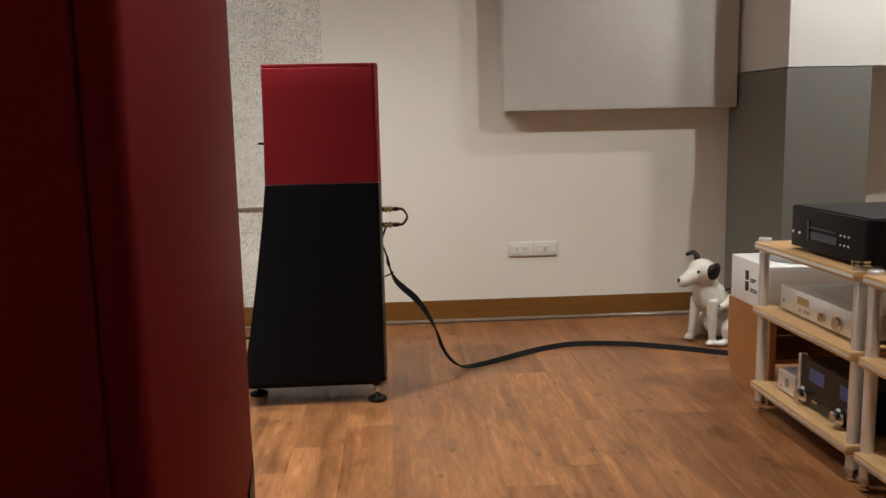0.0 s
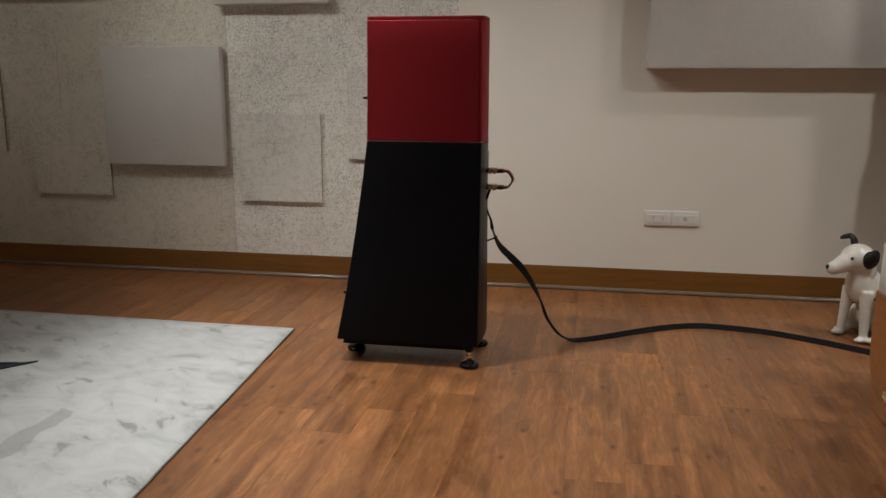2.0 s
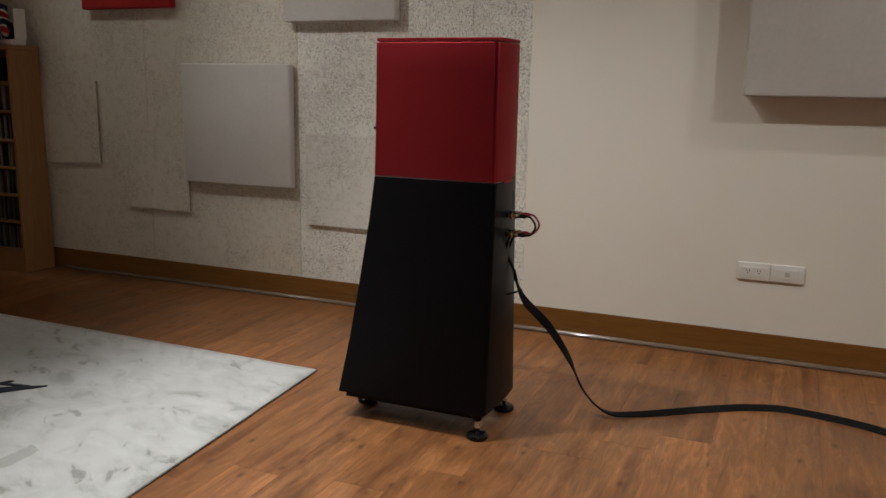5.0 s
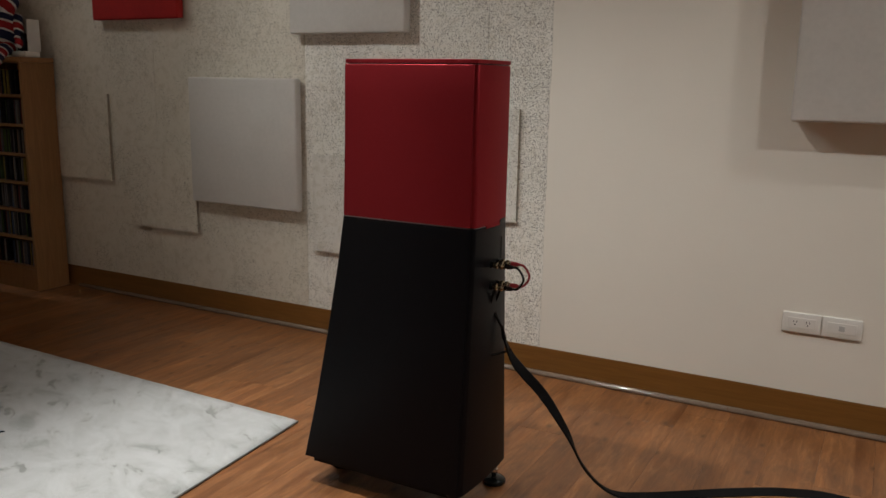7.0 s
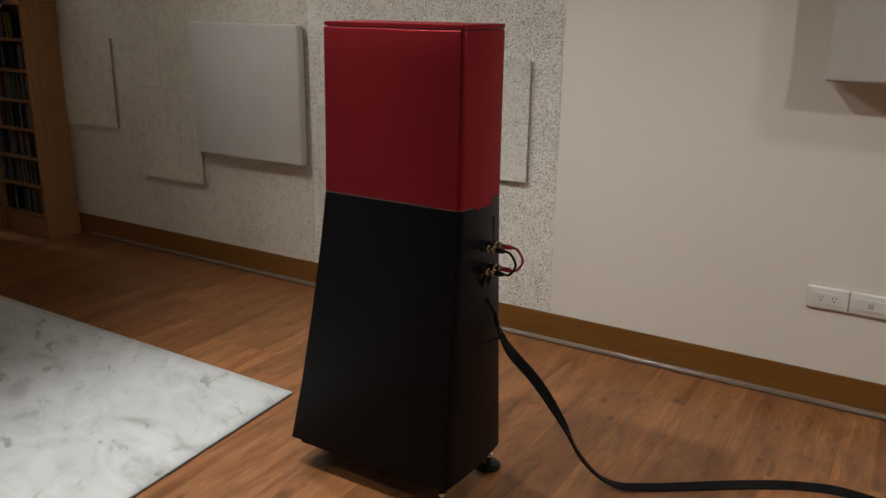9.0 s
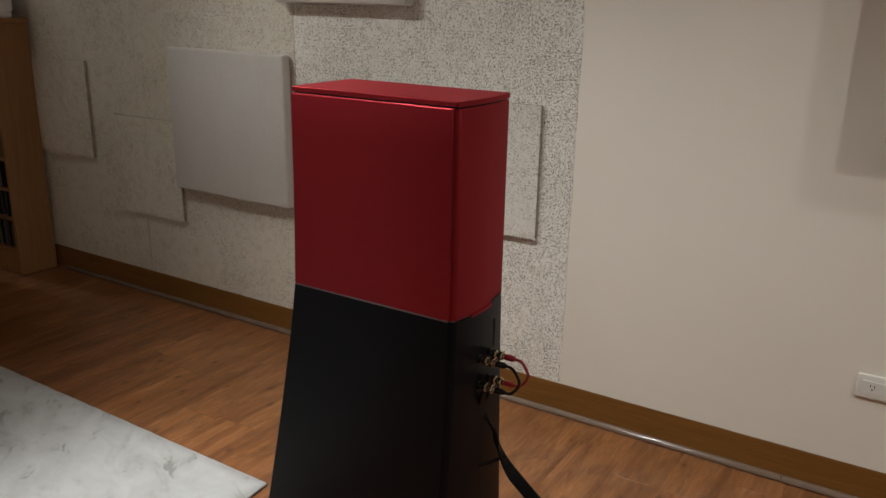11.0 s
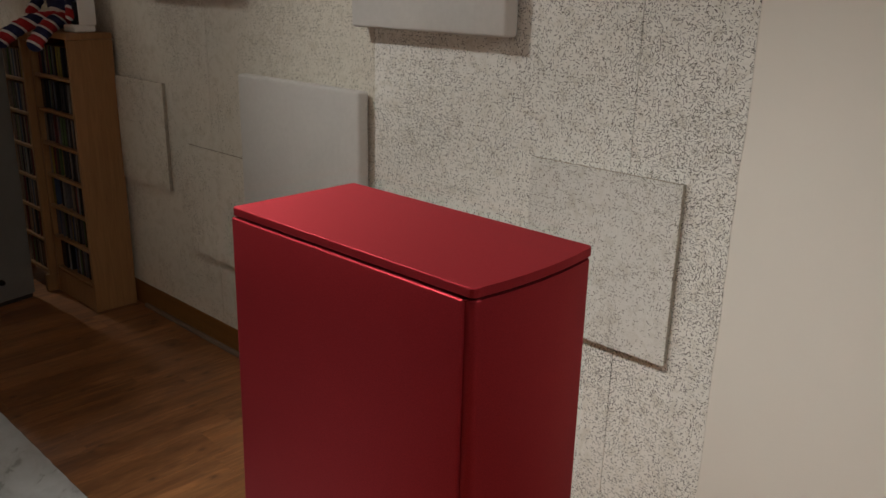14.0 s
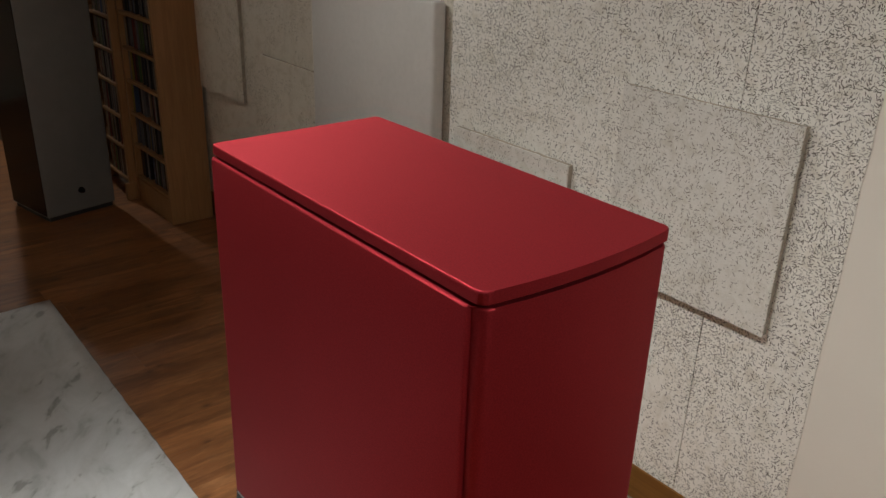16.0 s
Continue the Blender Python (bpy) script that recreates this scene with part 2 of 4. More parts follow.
def red_paint():
    """Red anodised metal with a fine satin grain."""
    m, n, l, b = nodes_of("red_lacquer")
    v = coords(n, l)
    f = noise_tex(n, l, v, 900, 2)
    a = noise_tex(n, l, v, 3, 3)
    c = ramp(n, l, f, [(0.3, (0.255, 0.017, 0.024)), (0.7, (0.335, 0.025, 0.034))])
    l.new(mix(n, l, 0.2, c, ramp(n, l, a, [(0.3, (0.8, 0.8, 0.8)), (0.7, (1, 1, 1))]), "MULTIPLY"), b.inputs["Base Color"])
    b.inputs["Specular Tint"].default_value = (0.78, 0.5, 0.5, 1)
    b.inputs["Metallic"].default_value = 0.74
    b.inputs["Roughness"].default_value = 0.46
    bump(n, l, f, b, 0.03, 0.001)
    return m


def stripes():
    """Knitted red, white and navy bands."""
    m, n, l, b = nodes_of("striped_knit")
    sep = n.new("ShaderNodeSeparateXYZ")
    l.new(coords(n, l), sep.inputs[0])
    s = math_node(n, l, "FRACT", math_node(n, l, "MULTIPLY", math_node(n, l, "ADD", sep.outputs[2], math_node(n, l, "MULTIPLY", sep.outputs[1], 0.8)), 9.0))
    r = ramp(n, l, s, [(0.0, (0.35, 0.015, 0.02)), (0.3, (0.65, 0.62, 0.6)), (0.42, (0.012, 0.015, 0.06)), (0.82, (0.65, 0.62, 0.6)), (0.92, (0.35, 0.015, 0.02))])
    r.node.color_ramp.interpolation = "CONSTANT"
    l.new(r, b.inputs["Base Color"])
    b.inputs["Roughness"].default_value = 0.95
    bump(n, l, noise_tex(n, l, coords(n, l), 200, 2), b, 0.4, 0.003)
    return m


def spotted(name, white, spots):
    """White glaze with black patches round the given places."""
    m, n, l, b = nodes_of(name)
    v = coords(n, l)
    total = None
    for place, radius in spots:
        d = n.new("ShaderNodeVectorMath")
        d.operation = "DISTANCE"
        l.new(v, d.inputs[0])
        d.inputs[1].default_value = place
        k = math_node(n, l, "LESS_THAN", d.outputs["Value"], radius)
        total = k if total is None else math_node(n, l, "MAXIMUM", total, k)
    f = noise_tex(n, l, v, 25, 4)
    c = ramp(n, l, f, [(0.3, tuple(x * 0.88 for x in white)), (0.7, white)])
    l.new(mix(n, l, total, c, (0.012, 0.011, 0.012)), b.inputs["Base Color"])
    b.inputs["Roughness"].default_value = 0.22
    bump(n, l, f, b, 0.06, 0.003)
    return m


M_FLOOR = floor_wood()
M_JOINT = plain("plank_joint", (0.15, 0.066, 0.028), 0.6)
M_WALL = plaster("cream_plaster", (0.79, 0.748, 0.672))
M_WHITE_WALL = plaster("white_plaster", (0.74, 0.73, 0.71))
M_GREY_WALL = plaster("grey_fabric", (0.20, 0.195, 0.175), 0.1)
M_CEIL = plaster("ceiling_paint", (0.72, 0.70, 0.66))
M_WOOL = wood_wool("wood_wool", (0.88, 0.86, 0.80), (0.075, 0.064, 0.048))
M_WOOL_SMOOTH = wood_wool("wood_wool_filled", (0.75, 0.71, 0.62), (0.19, 0.165, 0.12), 0.02)
M_WOOL_PANEL = wood_wool("wood_wool_panel", (0.77, 0.75, 0.70), (0.20, 0.18, 0.15), -0.12)
M_RAW = plain("raw_wood_wool", (0.36, 0.32, 0.26), 0.9, 0, 0.25, 120, 0.5)
M_CLOTH = plain("grey_cloth", (0.56, 0.54, 0.51), 0.9, 0, 0.03, 60, 0.2)
M_RED_CLOTH = plain("red_cloth", (0.36, 0.012, 0.012), 0.9, 0, 0.08, 60, 0.3)
M_SKIRT = wood("baseboard_wood", (0.155, 0.064, 0.011), (0.225, 0.10, 0.021), 0.4, (1.0, 20, 20), 0.1)
M_DUCT = plain("cable_duct", (0.17, 0.12, 0.088), 0.2, 0.0, 0.08, 20, 0.02, 0.5)
M_RED = red_paint()
M_BLACK = plain("black_lacquer", (0.0042, 0.0042, 0.0056), 0.38, 0, 0.1, 40, 0.03)
M_BLACK.node_tree.nodes["Principled BSDF"].inputs["Specular IOR Level"].default_value = 0.13
M_BLACK_GLOSS = plain("black_gloss", (0.008, 0.008, 0.008), 0.12, 0, 0.1, 40, 0)
M_BLACK_GLOSS.node_tree.nodes["Principled BSDF"].inputs["Specular IOR Level"].default_value = 0.3
M_CHROME = plain("chrome", (0.75, 0.74, 0.72), 0.16, 1.0, 0.03, 20, 0)
# Satin metal that stands in for the highlight on the cabinet's seam bevel.
M_SEAM_GLINT = plain("seam_glint_metal", (0.25, 0.25, 0.26), 0.3, 1.0, 0.03, 20, 0)
M_GOLD = plain("gold_plate", (0.52, 0.44, 0.30), 0.2, 1.0, 0.05, 20, 0)
M_CABLE = plain("black_sleeve", (0.006, 0.006, 0.0065), 0.6, 0, 0.2, 200, 0.3)
M_CABLE.node_tree.nodes["Principled BSDF"].inputs["Specular IOR Level"].default_value = 0.12
M_RED_PLASTIC = plain("red_plastic", (0.27, 0.012, 0.018), 0.4)
M_RUG = rug_pile()
# Dark grey that paints the rug's edge shadow.
M_EDGE_SHADE = plain("edge_shade_grey", (0.16, 0.155, 0.14), 0.9, 0, 0.2, 200, 0.3)
M_NAVY = plain("navy_pile", (0.012, 0.016, 0.026), 0.9, 0, 0.2, 120, 0.4)
M_OUTLET = plain("outlet_plastic", (0.72, 0.70, 0.66), 0.35, 0, 0.02, 20, 0)
M_DARK = plain("dark_slot", (0.02, 0.019, 0.018), 0.6)
M_BIRCH = wood("birch_shelf", (0.46, 0.27, 0.115), (0.62, 0.39, 0.19), 0.4, (14, 1.2, 14), 0.15)
M_ALU = plain("brushed_aluminium", (0.80, 0.80, 0.80), 0.3, 0.75, 0.04, 40, 0.04)
M_CHERRY = wood("cherry_veneer", (0.30, 0.115, 0.035), (0.42, 0.18, 0.06), 0.4, (12, 1.4, 12), 0.2)
M_PINE = wood("beech_veneer", (0.24, 0.115, 0.04), (0.34, 0.17, 0.062), 0.5, (14, 14, 1.2), 0.15)
M_WHITE_BOX = plain("white_enamel", (0.78, 0.77, 0.75), 0.3, 0, 0.02, 20, 0)
M_GREY_BOX = plain("grey_cabinet_paint", (0.17, 0.166, 0.155), 0.5, 0, 0.06, 12, 0.05)
M_SMOKE = plain("display_amber", (0.42, 0.27, 0.11), 0.25)
M_BLUE = plain("blue_meter", (0.05, 0.08, 0.24), 0.2)
M_DIM = plain("dim_display", (0.012, 0.014, 0.04), 0.2)
M_KNIT = stripes()
M_LENS = bpy.data.materials.new("lamp_lens")
M_LENS.use_nodes = True
M_LENS.node_tree.nodes["Principled BSDF"].inputs["Emission Color"].default_value = (1.0, 0.85, 0.65, 1)
M_LENS.node_tree.nodes["Principled BSDF"].inputs["Emission Strength"].default_value = 6.0


# ---- mesh helpers ----
def mesh_of(name, bm, material, smooth=False):
    me = bpy.data.meshes.new(name)
    bmesh.ops.recalc_face_normals(bm, faces=bm.faces)
    bm.to_mesh(me)
    bm.free()
    for f in me.polygons:
        f.use_smooth = smooth
    if material:
        me.materials.append(material)
    return me


def part(name, bm, material, parent=None, label="", smooth=False, angle=None):
    me = mesh_of(name, bm, material, smooth or angle is not None)
    if angle is not None:
        me.set_sharp_from_angle(angle=radians(angle))
    ob = new(name, me)
    if parent is not None:
        ob.parent = parent
    if label:
        ob["label"] = label
    return ob


def holder(name, m, label, category, group="", kind=""):
    ob = new(name)
    ob.empty_display_size = 0.05
    ob.matrix_basis = m
    return tagged(ob, label, category, group, kind)


def box(bm, lo, hi, bev=0.0, seg=2):
    c = [(a + b) / 2 for a, b in zip(lo, hi)]
    d = [b - a for a, b in zip(lo, hi)]
    r = bmesh.ops.create_cube(bm, size=1.0, matrix=Matrix.Translation(c) @ Matrix.Diagonal((*d, 1)))
    if bev:
        es = list({e for v in r["verts"] for e in v.link_edges})
        bmesh.ops.bevel(bm, geom=es, offset=bev, segments=seg, profile=0.5, affect="EDGES")
    return bm


def tube(bm, a, b, r0, r1=None, seg=20, cap=True):
    a, b = Vector(a), Vector(b)
    d = b - a
    m = Matrix.Translation((a + b) / 2) @ d.to_track_quat("Z", "Y").to_matrix().to_4x4()
    bmesh.ops.create_cone(bm, cap_ends=cap, segments=seg, radius1=r0, radius2=r0 if r1 is None else r1, depth=d.length, matrix=m)
    return bm


def ball(bm, c, r, squash=(1, 1, 1), rot=(0, 0, 0), seg=16):
    bmesh.ops.create_uvsphere(bm, u_segments=seg, v_segments=seg // 2 + 2, radius=r, matrix=pose(*c, *rot) @ Matrix.Diagonal((*squash, 1)))
    return bm


def nb():
    return bmesh.new()


def lathe(bm, profile, seg=24, m=Matrix()):
    """Turns (radius, height) pairs round z."""
    rings = []
    for r, z in profile:
        rings.append([bm.verts.new(m @ Vector((r * math.cos(2 * math.pi * k / seg), r * math.sin(2 * math.pi * k / seg), z))) for k in range(seg)])
    for p, q in zip(rings, rings[1:]):
        for k in range(seg):
            bm.faces.new((p[k], p[(k + 1) % seg], q[(k + 1) % seg], q[k]))
    bm.faces.new(rings[0][::-1])
    bm.faces.new(rings[-1])
    return bm


def smooth_path(points, steps=10):
    """Catmull-Rom points through the given ones."""
    p = [Vector(q) for q in points]
    p = [2 * p[0] - p[1]] + p + [2 * p[-1] - p[-2]]
    out = []
    for i in range(1, len(p) - 2):
        for k in range(steps):
            t = k / steps
            a, b, c, d = p[i - 1], p[i], p[i + 1], p[i + 2]
            out.append(0.5 * ((2 * b) + (c - a) * t + (2 * a - 5 * b + 4 * c - d) * t * t + (3 * b - a - 3 * c + d) * t ** 3))
    return out + [p[-2]]


def sweep(bm, points, section, up=None, size=None):
    """Sweeps a closed section [(side, height)] along points; up(i, n) turns it, in degrees."""
    rings = []
    n = len(points)
    for i, q in enumerate(points):
        d = (points[min(i + 1, n - 1)] - points[max(i - 1, 0)]).normalized()
        ref = Vector((0, 0, 1)) if abs(d.z) < 0.95 else Vector((0, 1, 0))
        side = d.cross(ref).normalized()
        top = side.cross(d)
        if up:
            turn = Matrix.Rotation(radians(up(i / (n - 1))), 3, d)
            side, top = turn @ side, turn @ top
        s = size(i / (n - 1)) if size else 1.0
        rings.append([bm.verts.new(q + side * a * s + top * b) for a, b in section])
    k = len(section)
    for p, q in zip(rings, rings[1:]):
        for j in range(k):
            bm.faces.new((p[j], p[(j + 1) % k], q[(j + 1) % k], q[j]))
    bm.faces.new(rings[0][::-1])
    bm.faces.new(rings[-1])
    return bm


def circle(r, seg=10):
    return [(r * math.cos(2 * math.pi * k / seg), r * math.sin(2 * math.pi * k / seg)) for k in range(seg)]


# ---- the room ----
XW, XE, YS, YN = -5.6, 2.7, -3.0, 3.665

ground = tagged(part("floor", box(nb(), (XW, YS, -0.12), (XE, YN, -0.008)), M_JOINT), "dark walnut vinyl plank floor with worn joints", "floor", kind="structure")
tagged(part("ceiling", box(nb(), (XW - 0.15, YS - 0.15, CEIL), (XE + 0.15, YN + 0.15, CEIL + 0.12)), M_CEIL), "plain off-white painted ceiling of the room", "ceiling", kind="structure")
wall_n = tagged(part("wall_north", box(nb(), (XW - 0.15, YN, -0.12), (XE + 0.15, YN + 0.15, CEIL)), M_WALL), "smooth cream painted wall behind the loudspeaker", "wall", kind="structure")
tagged(part("wall_south", box(nb(), (XW - 0.15, YS - 0.15, -0.12), (XE + 0.15, YS, CEIL)), M_WALL), "plain cream painted wall closing the room", "wall", kind="structure")
tagged(part("wall_west", box(nb(), (XW - 0.15, YS, -0.12), (XW, YN, CEIL)), M_WALL), "plain cream painted side wall closing the room", "wall", kind="structure")
tagged(part("wall_east", box(nb(), (XE, YS, -0.12), (XE + 0.15, YN, CEIL)), M_WHITE_WALL), "plain white painted side wall beside the rack", "wall", kind="structure")


def prism(bm, plan, z0, z1):
    lo = [bm.verts.new((x, y, z0)) for x, y in plan]
    hi = [bm.verts.new((x, y, z1)) for x, y in plan]
    n = len(plan)
    for k in range(n):
        bm.faces.new((lo[k], lo[(k + 1) % n], hi[(k + 1) % n], hi[k]))
    bm.faces.new(lo[::-1])
    bm.faces.new(hi)
    return bm


# corner pier standing out from the wall, white above, grey fabric below
PIER = [(1.593, 3.66), (1.658, 3.205), (2.69, 3.205), (2.69, 3.66)]
tagged(part("wall_pier", prism(nb(), PIER, 1.193, CEIL - 0.002), M_WHITE_WALL), "white painted corner pier standing out from the wall", "wall", kind="structure")
LOW = [(1.583, 3.66), (1.648, 3.193), (2.03, 3.193), (2.03, 3.66)]
tagged(part("wall_dado", prism(nb(), LOW, 0.0, 1.188), M_GREY_WALL), "dark grey fabric covering the lower corner pier", "wall panel", kind="structure")


# wood-wool boards, three feet wide, butted with narrow seams
def wool_board(x0, x1, z0, z1, ragged=False):
    bm = nb()
    y0, y1 = 3.655, YN
    n = 40 if ragged else 1
    front, back = [], []
    for k in range(n + 1):
        z = z0 + (z1 - z0) * k / n
        x = x1 + (0.004 * noise.noise((z * 30, 2.1, 0)) + 0.003 * noise.noise((z * 90, 7.1, 0)) if ragged else 0)
        front.append((bm.verts.new((x0, y0, z)), bm.verts.new((x, y0, z))))
        back.append((bm.verts.new((x0, y1, z)), bm.verts.new((x, y1, z))))
    for k in range(n):
        (a, b), (c, d) = front[k], front[k + 1]
        (e, f), (g, h) = back[k], back[k + 1]
        for q in ((a, b, d, c), (e, g, h, f), (a, c, g, e), (b, f, h, d)):
            bm.faces.new(q)
    bm.faces.new((front[0][0], back[0][0], back[0][1], front[0][1]))
    bm.faces.new((front[-1][0], front[-1][1], back[-1][1], back[-1][0]))
    return bm


part("plaster_skin", box(nb(), (-0.405, 3.6572, 0.0), (1.60, YN + 0.0005, CEIL - 0.003)), M_WALL, wall_n)
SEAMS = [-0.397, -0.658, -1.538, -2.458, -3.37, -4.28, -5.19]
for k, (b, a) in enumerate(zip(SEAMS, SEAMS[1:])):
    part("board", wool_board(a + 0.001, b - 0.001, 0.11, CEIL - 0.004, k == 0), M_WOOL if k < 2 else M_WOOL_SMOOTH, wall_n, "white painted wood-wool board" if k == 0 else "")


def acoustic_tile(x0, x1, z0, z1, paint):
    """Thin wood-wool square on the board wall: painted face, raw cut edge."""
    a = holder("acoustic_tile", pose(x0, 3.6545, z0), "thin white wood-wool square fixed on the board wall", "acoustic tile", "wall squares")
    w, h = x1 - x0, z1 - z0
    n = 30
    loop = [(w * k / n, 0.0) for k in range(n)] + [(w, h * k / n) for k in range(n)] + [(w - w * k / n, h) for k in range(n)] + [(0.0, h - h * k / n) for k in range(n)]
    for name, y0, y1, inset, mat, label in (("face", -0.0185, -0.0145, 0.0, paint, ""), ("raw_edge", -0.0144, 0.0, 0.001, M_RAW, "raw grey-brown cut edge")):
        bm = nb()
        rag = [(x + 0.0022 * noise.noise((x * 60 + x0, z * 60, 1)), z + 0.0022 * noise.noise((x * 60, z * 60 + x0, 5))) for x, z in loop]
        mid = (w / 2, h / 2)
        rag = [(x + inset * (1 if x < mid[0] else -1), z + inset * (1 if z < mid[1] else -1)) for x, z in rag]
        f = [bm.verts.new((x, y0, z)) for x, z in rag]
        g = [bm.verts.new((x, y1, z)) for x, z in rag]
        m = len(f)
        for k in range(m):
            bm.faces.new((f[k], f[(k + 1) % m], g[(k + 1) % m], g[k]))
        bm.faces.new(f)
        bm.faces.new(g[::-1])
        part(name, bm, mat, a, label)
    return a


for x0, x1, z0, z1 in ((-0.93, -0.512, 0.603, 1.037), (-1.492, -1.068, 0.384, 0.814), (-2.625, -2.197, 0.39, 0.826), (-3.21, -2.787, 0.604, 1.045)):
    acoustic_tile(x0, x1, z0, z1, M_WOOL_PANEL if x0 > -2 else M_WOOL_SMOOTH)


def cloth_panel(x0, x1, z0, z1, y0, y1, material, label):
    """Cloth-wrapped absorber with soft rounded edges on a thin back frame."""
    a = holder("sound_absorber", pose(x0, y1, z0), label, "sound absorber", "cloth wall absorbers")
    w, h, d = x1 - x0, z1 - z0, y1 - y0
    bm = box(nb(), (0, -d, 0), (w, -0.006, h), 0.009, 3)
    part("cloth_cover", bm, material, a, angle=50)
    part("back_frame", box(nb(), (0.012, -0.0055, 0.012), (w - 0.012, 0.0, h - 0.012)), M_DARK, a, "dark wooden back frame")
    return a


cloth_panel(-2.19, -1.555, 0.552, 1.137, 3.605, 3.654, M_CLOTH, "square grey-white cloth absorber on the wood-wool wall")
cloth_panel(-1.575, -1.0, 1.324, 1.90, 3.598, 3.654, M_CLOTH, "square grey-white cloth absorber hung high on the wall")
cloth_panel(-2.815, -2.235, 1.405, 1.98, 3.605, 3.654, M_RED_CLOTH, "square red cloth absorber hung high on the wall")
cloth_panel(0.452, 1.585, 1.03, 2.2, 3.562, 3.657, M_CLOTH, "large thick pale cloth absorber on the cream wall")

# skirting and floor duct
for x0, x1 in ((XW + 0.002, -3.4), (-3.398, 1.575)):
    bm = box(nb(), (x0, 3.652, 0.0), (x1, 3.6568, 0.112), 0.003, 2)
    tagged(part("baseboard", bm, M_SKIRT), "brown wooden skirting board along the wall", "baseboard", kind="structure")
prof = [(3.6515, 0.002), (3.6515, 0.018)] + [(3.6475 - 0.0135 * math.sin(radians(a)), 0.004 + 0.0145 * math.cos(radians(a))) for a in range(0, 100, 10)] + [(3.636, 0.002)]
for x0, x1 in ((-3.1, -2.05), (-2.048, -0.72), (-0.718, 0.33), (0.332, 1.0), (1.002, 1.545)):
    d = part("cable_duct", sweep(nb(), [Vector((x0, 0, 0)), Vector((x1, 0, 0))], [(-(y), z) for y, z in prof]), M_DUCT, angle=45)
    tagged(d, "brown glossy plastic cable duct at the wall foot", "cable duct", "wall foot ducts", "structure")


# ---- loudspeakers ----
def profile_front(z):
    """Baffle line of the loudspeaker, metres ahead of its back."""
    pts = [(0.07, 0.505), (0.256, 0.469), (0.463, 0.436), (0.644, 0.410), (0.78, 0.394), (0.956, 0.389), (1.19, 0.387)]
    for (a, p), (b, q) in zip(pts, pts[1:]):
        if z <= b:
            return p + (q - p) * (z - a) / (b - a)
    return pts[-1][1]


def half_width(z):
    return 0.098 + 0.0445 * max(0.0, (0.78 - z) / 0.71) ** 1.15


def shell(bm, heights, inset=0.0, r=0.009, front_r=0.006, rim=False, ends=None, step=0.0):
    """Tapered body, back at x = 0, front towards -x, rounded upright edges; step sets the back panel in from the sides."""
    rings = []
    ends = inset if ends is None else ends
    for z in heights:
        f, w = profile_front(z) - ends, half_width(z) - inset
        ring = []
        for cx, cy, rad, a0 in ((-r - ends, w - r - step, r, 0), (-f + front_r, w - front_r, front_r, 90), (-f + front_r, -w + front_r, front_r, 180), (-r - ends, -w + r + step, r, 270)):
            if step and a0 == 270:
                ring += [bm.verts.new((x - ends, -w + y, z)) for x, y in ((-r - 0.006, 0.0), (-r - 0.004, 0.0008), (-r - 0.0032, 0.0025), (-r - 0.003, step))]
            for k in range(5):
                a = radians(a0 + 90 * k / 4)
                p = Vector((cx + rad * math.cos(a), cy + rad * math.sin(a), z))
                ring.append(bm.verts.new(p))
            if step and a0 == 0:
                ring += [bm.verts.new((x - ends, w - y, z)) for x, y in ((-r - 0.003, step), (-r - 0.0032, 0.0025), (-r - 0.004, 0.0008), (-r - 0.006, 0.0))]
            if a0 == 270:
                for k in range(1, 6):
                    u = k / 6
                    y = (-w + r + step) * (1 - u) + (w - r - step) * u
                    ring.append(bm.verts.new((-ends + 0.007 * (1 - (2 * u - 1) ** 2), y, z)))
        rings.append(ring)
    n = len(rings[0])
    for p, q in zip(rings, rings[1:]):
        for k in range(n):
            bm.faces.new((p[k], p[(k + 1) % n], q[(k + 1) % n], q[k]))
    bm.faces.new(rings[0][::-1])
    bm.faces.new(rings[-1])
    if rim:
        edge = [e for e in bm.edges if e.verts[0] in rings[-1] and e.verts[1] in rings[-1]]
        bmesh.ops.bevel(bm, geom=edge, offset=0.0028, segments=3, profile=0.5, affect="EDGES")
    return bm


def binding_post(parent, y, z, cap):
    """Gilt terminal with a turned collar and a coloured plug."""
    post = part("binding_post", lathe(nb(), [(0.0075, 0), (0.0075, 0.006), (0.005, 0.007), (0.005, 0.012), (0.007, 0.013), (0.007, 0.024), (0.005, 0.025), (0.005, 0.03), (0.0062, 0.031), (0.0062, 0.044), (0.004, 0.046)], 14, pose(0.0, y, z, 0, 90, 0)), M_GOLD, parent, "gilt terminal post", angle=35)
    part("collar", lathe(nb(), [(0.0095, 0.0), (0.0095, 0.004), (0.007, 0.005), (0.007, 0.009)], 14, pose(0.004, y, z, 0, 90, 0)), M_BLACK_GLOSS, post, "black insulating collar", angle=35)
    for x in (0.016, 0.030):
        part("nut", lathe(nb(), [(0.0075, 0.0), (0.0092, 0.0012), (0.0092, 0.0085), (0.0075, 0.0098)], 8, pose(x, y, z, 0, 90, 0)), M_GOLD, post, "gilt clamping nut", angle=25)
    part("plug", lathe(nb(), [(0.0055, 0.044), (0.0062, 0.05), (0.0062, 0.062), (0.0035, 0.068)], 12, pose(0.0, y, z, 0, 90, 0)), cap, post, angle=35)
    return post


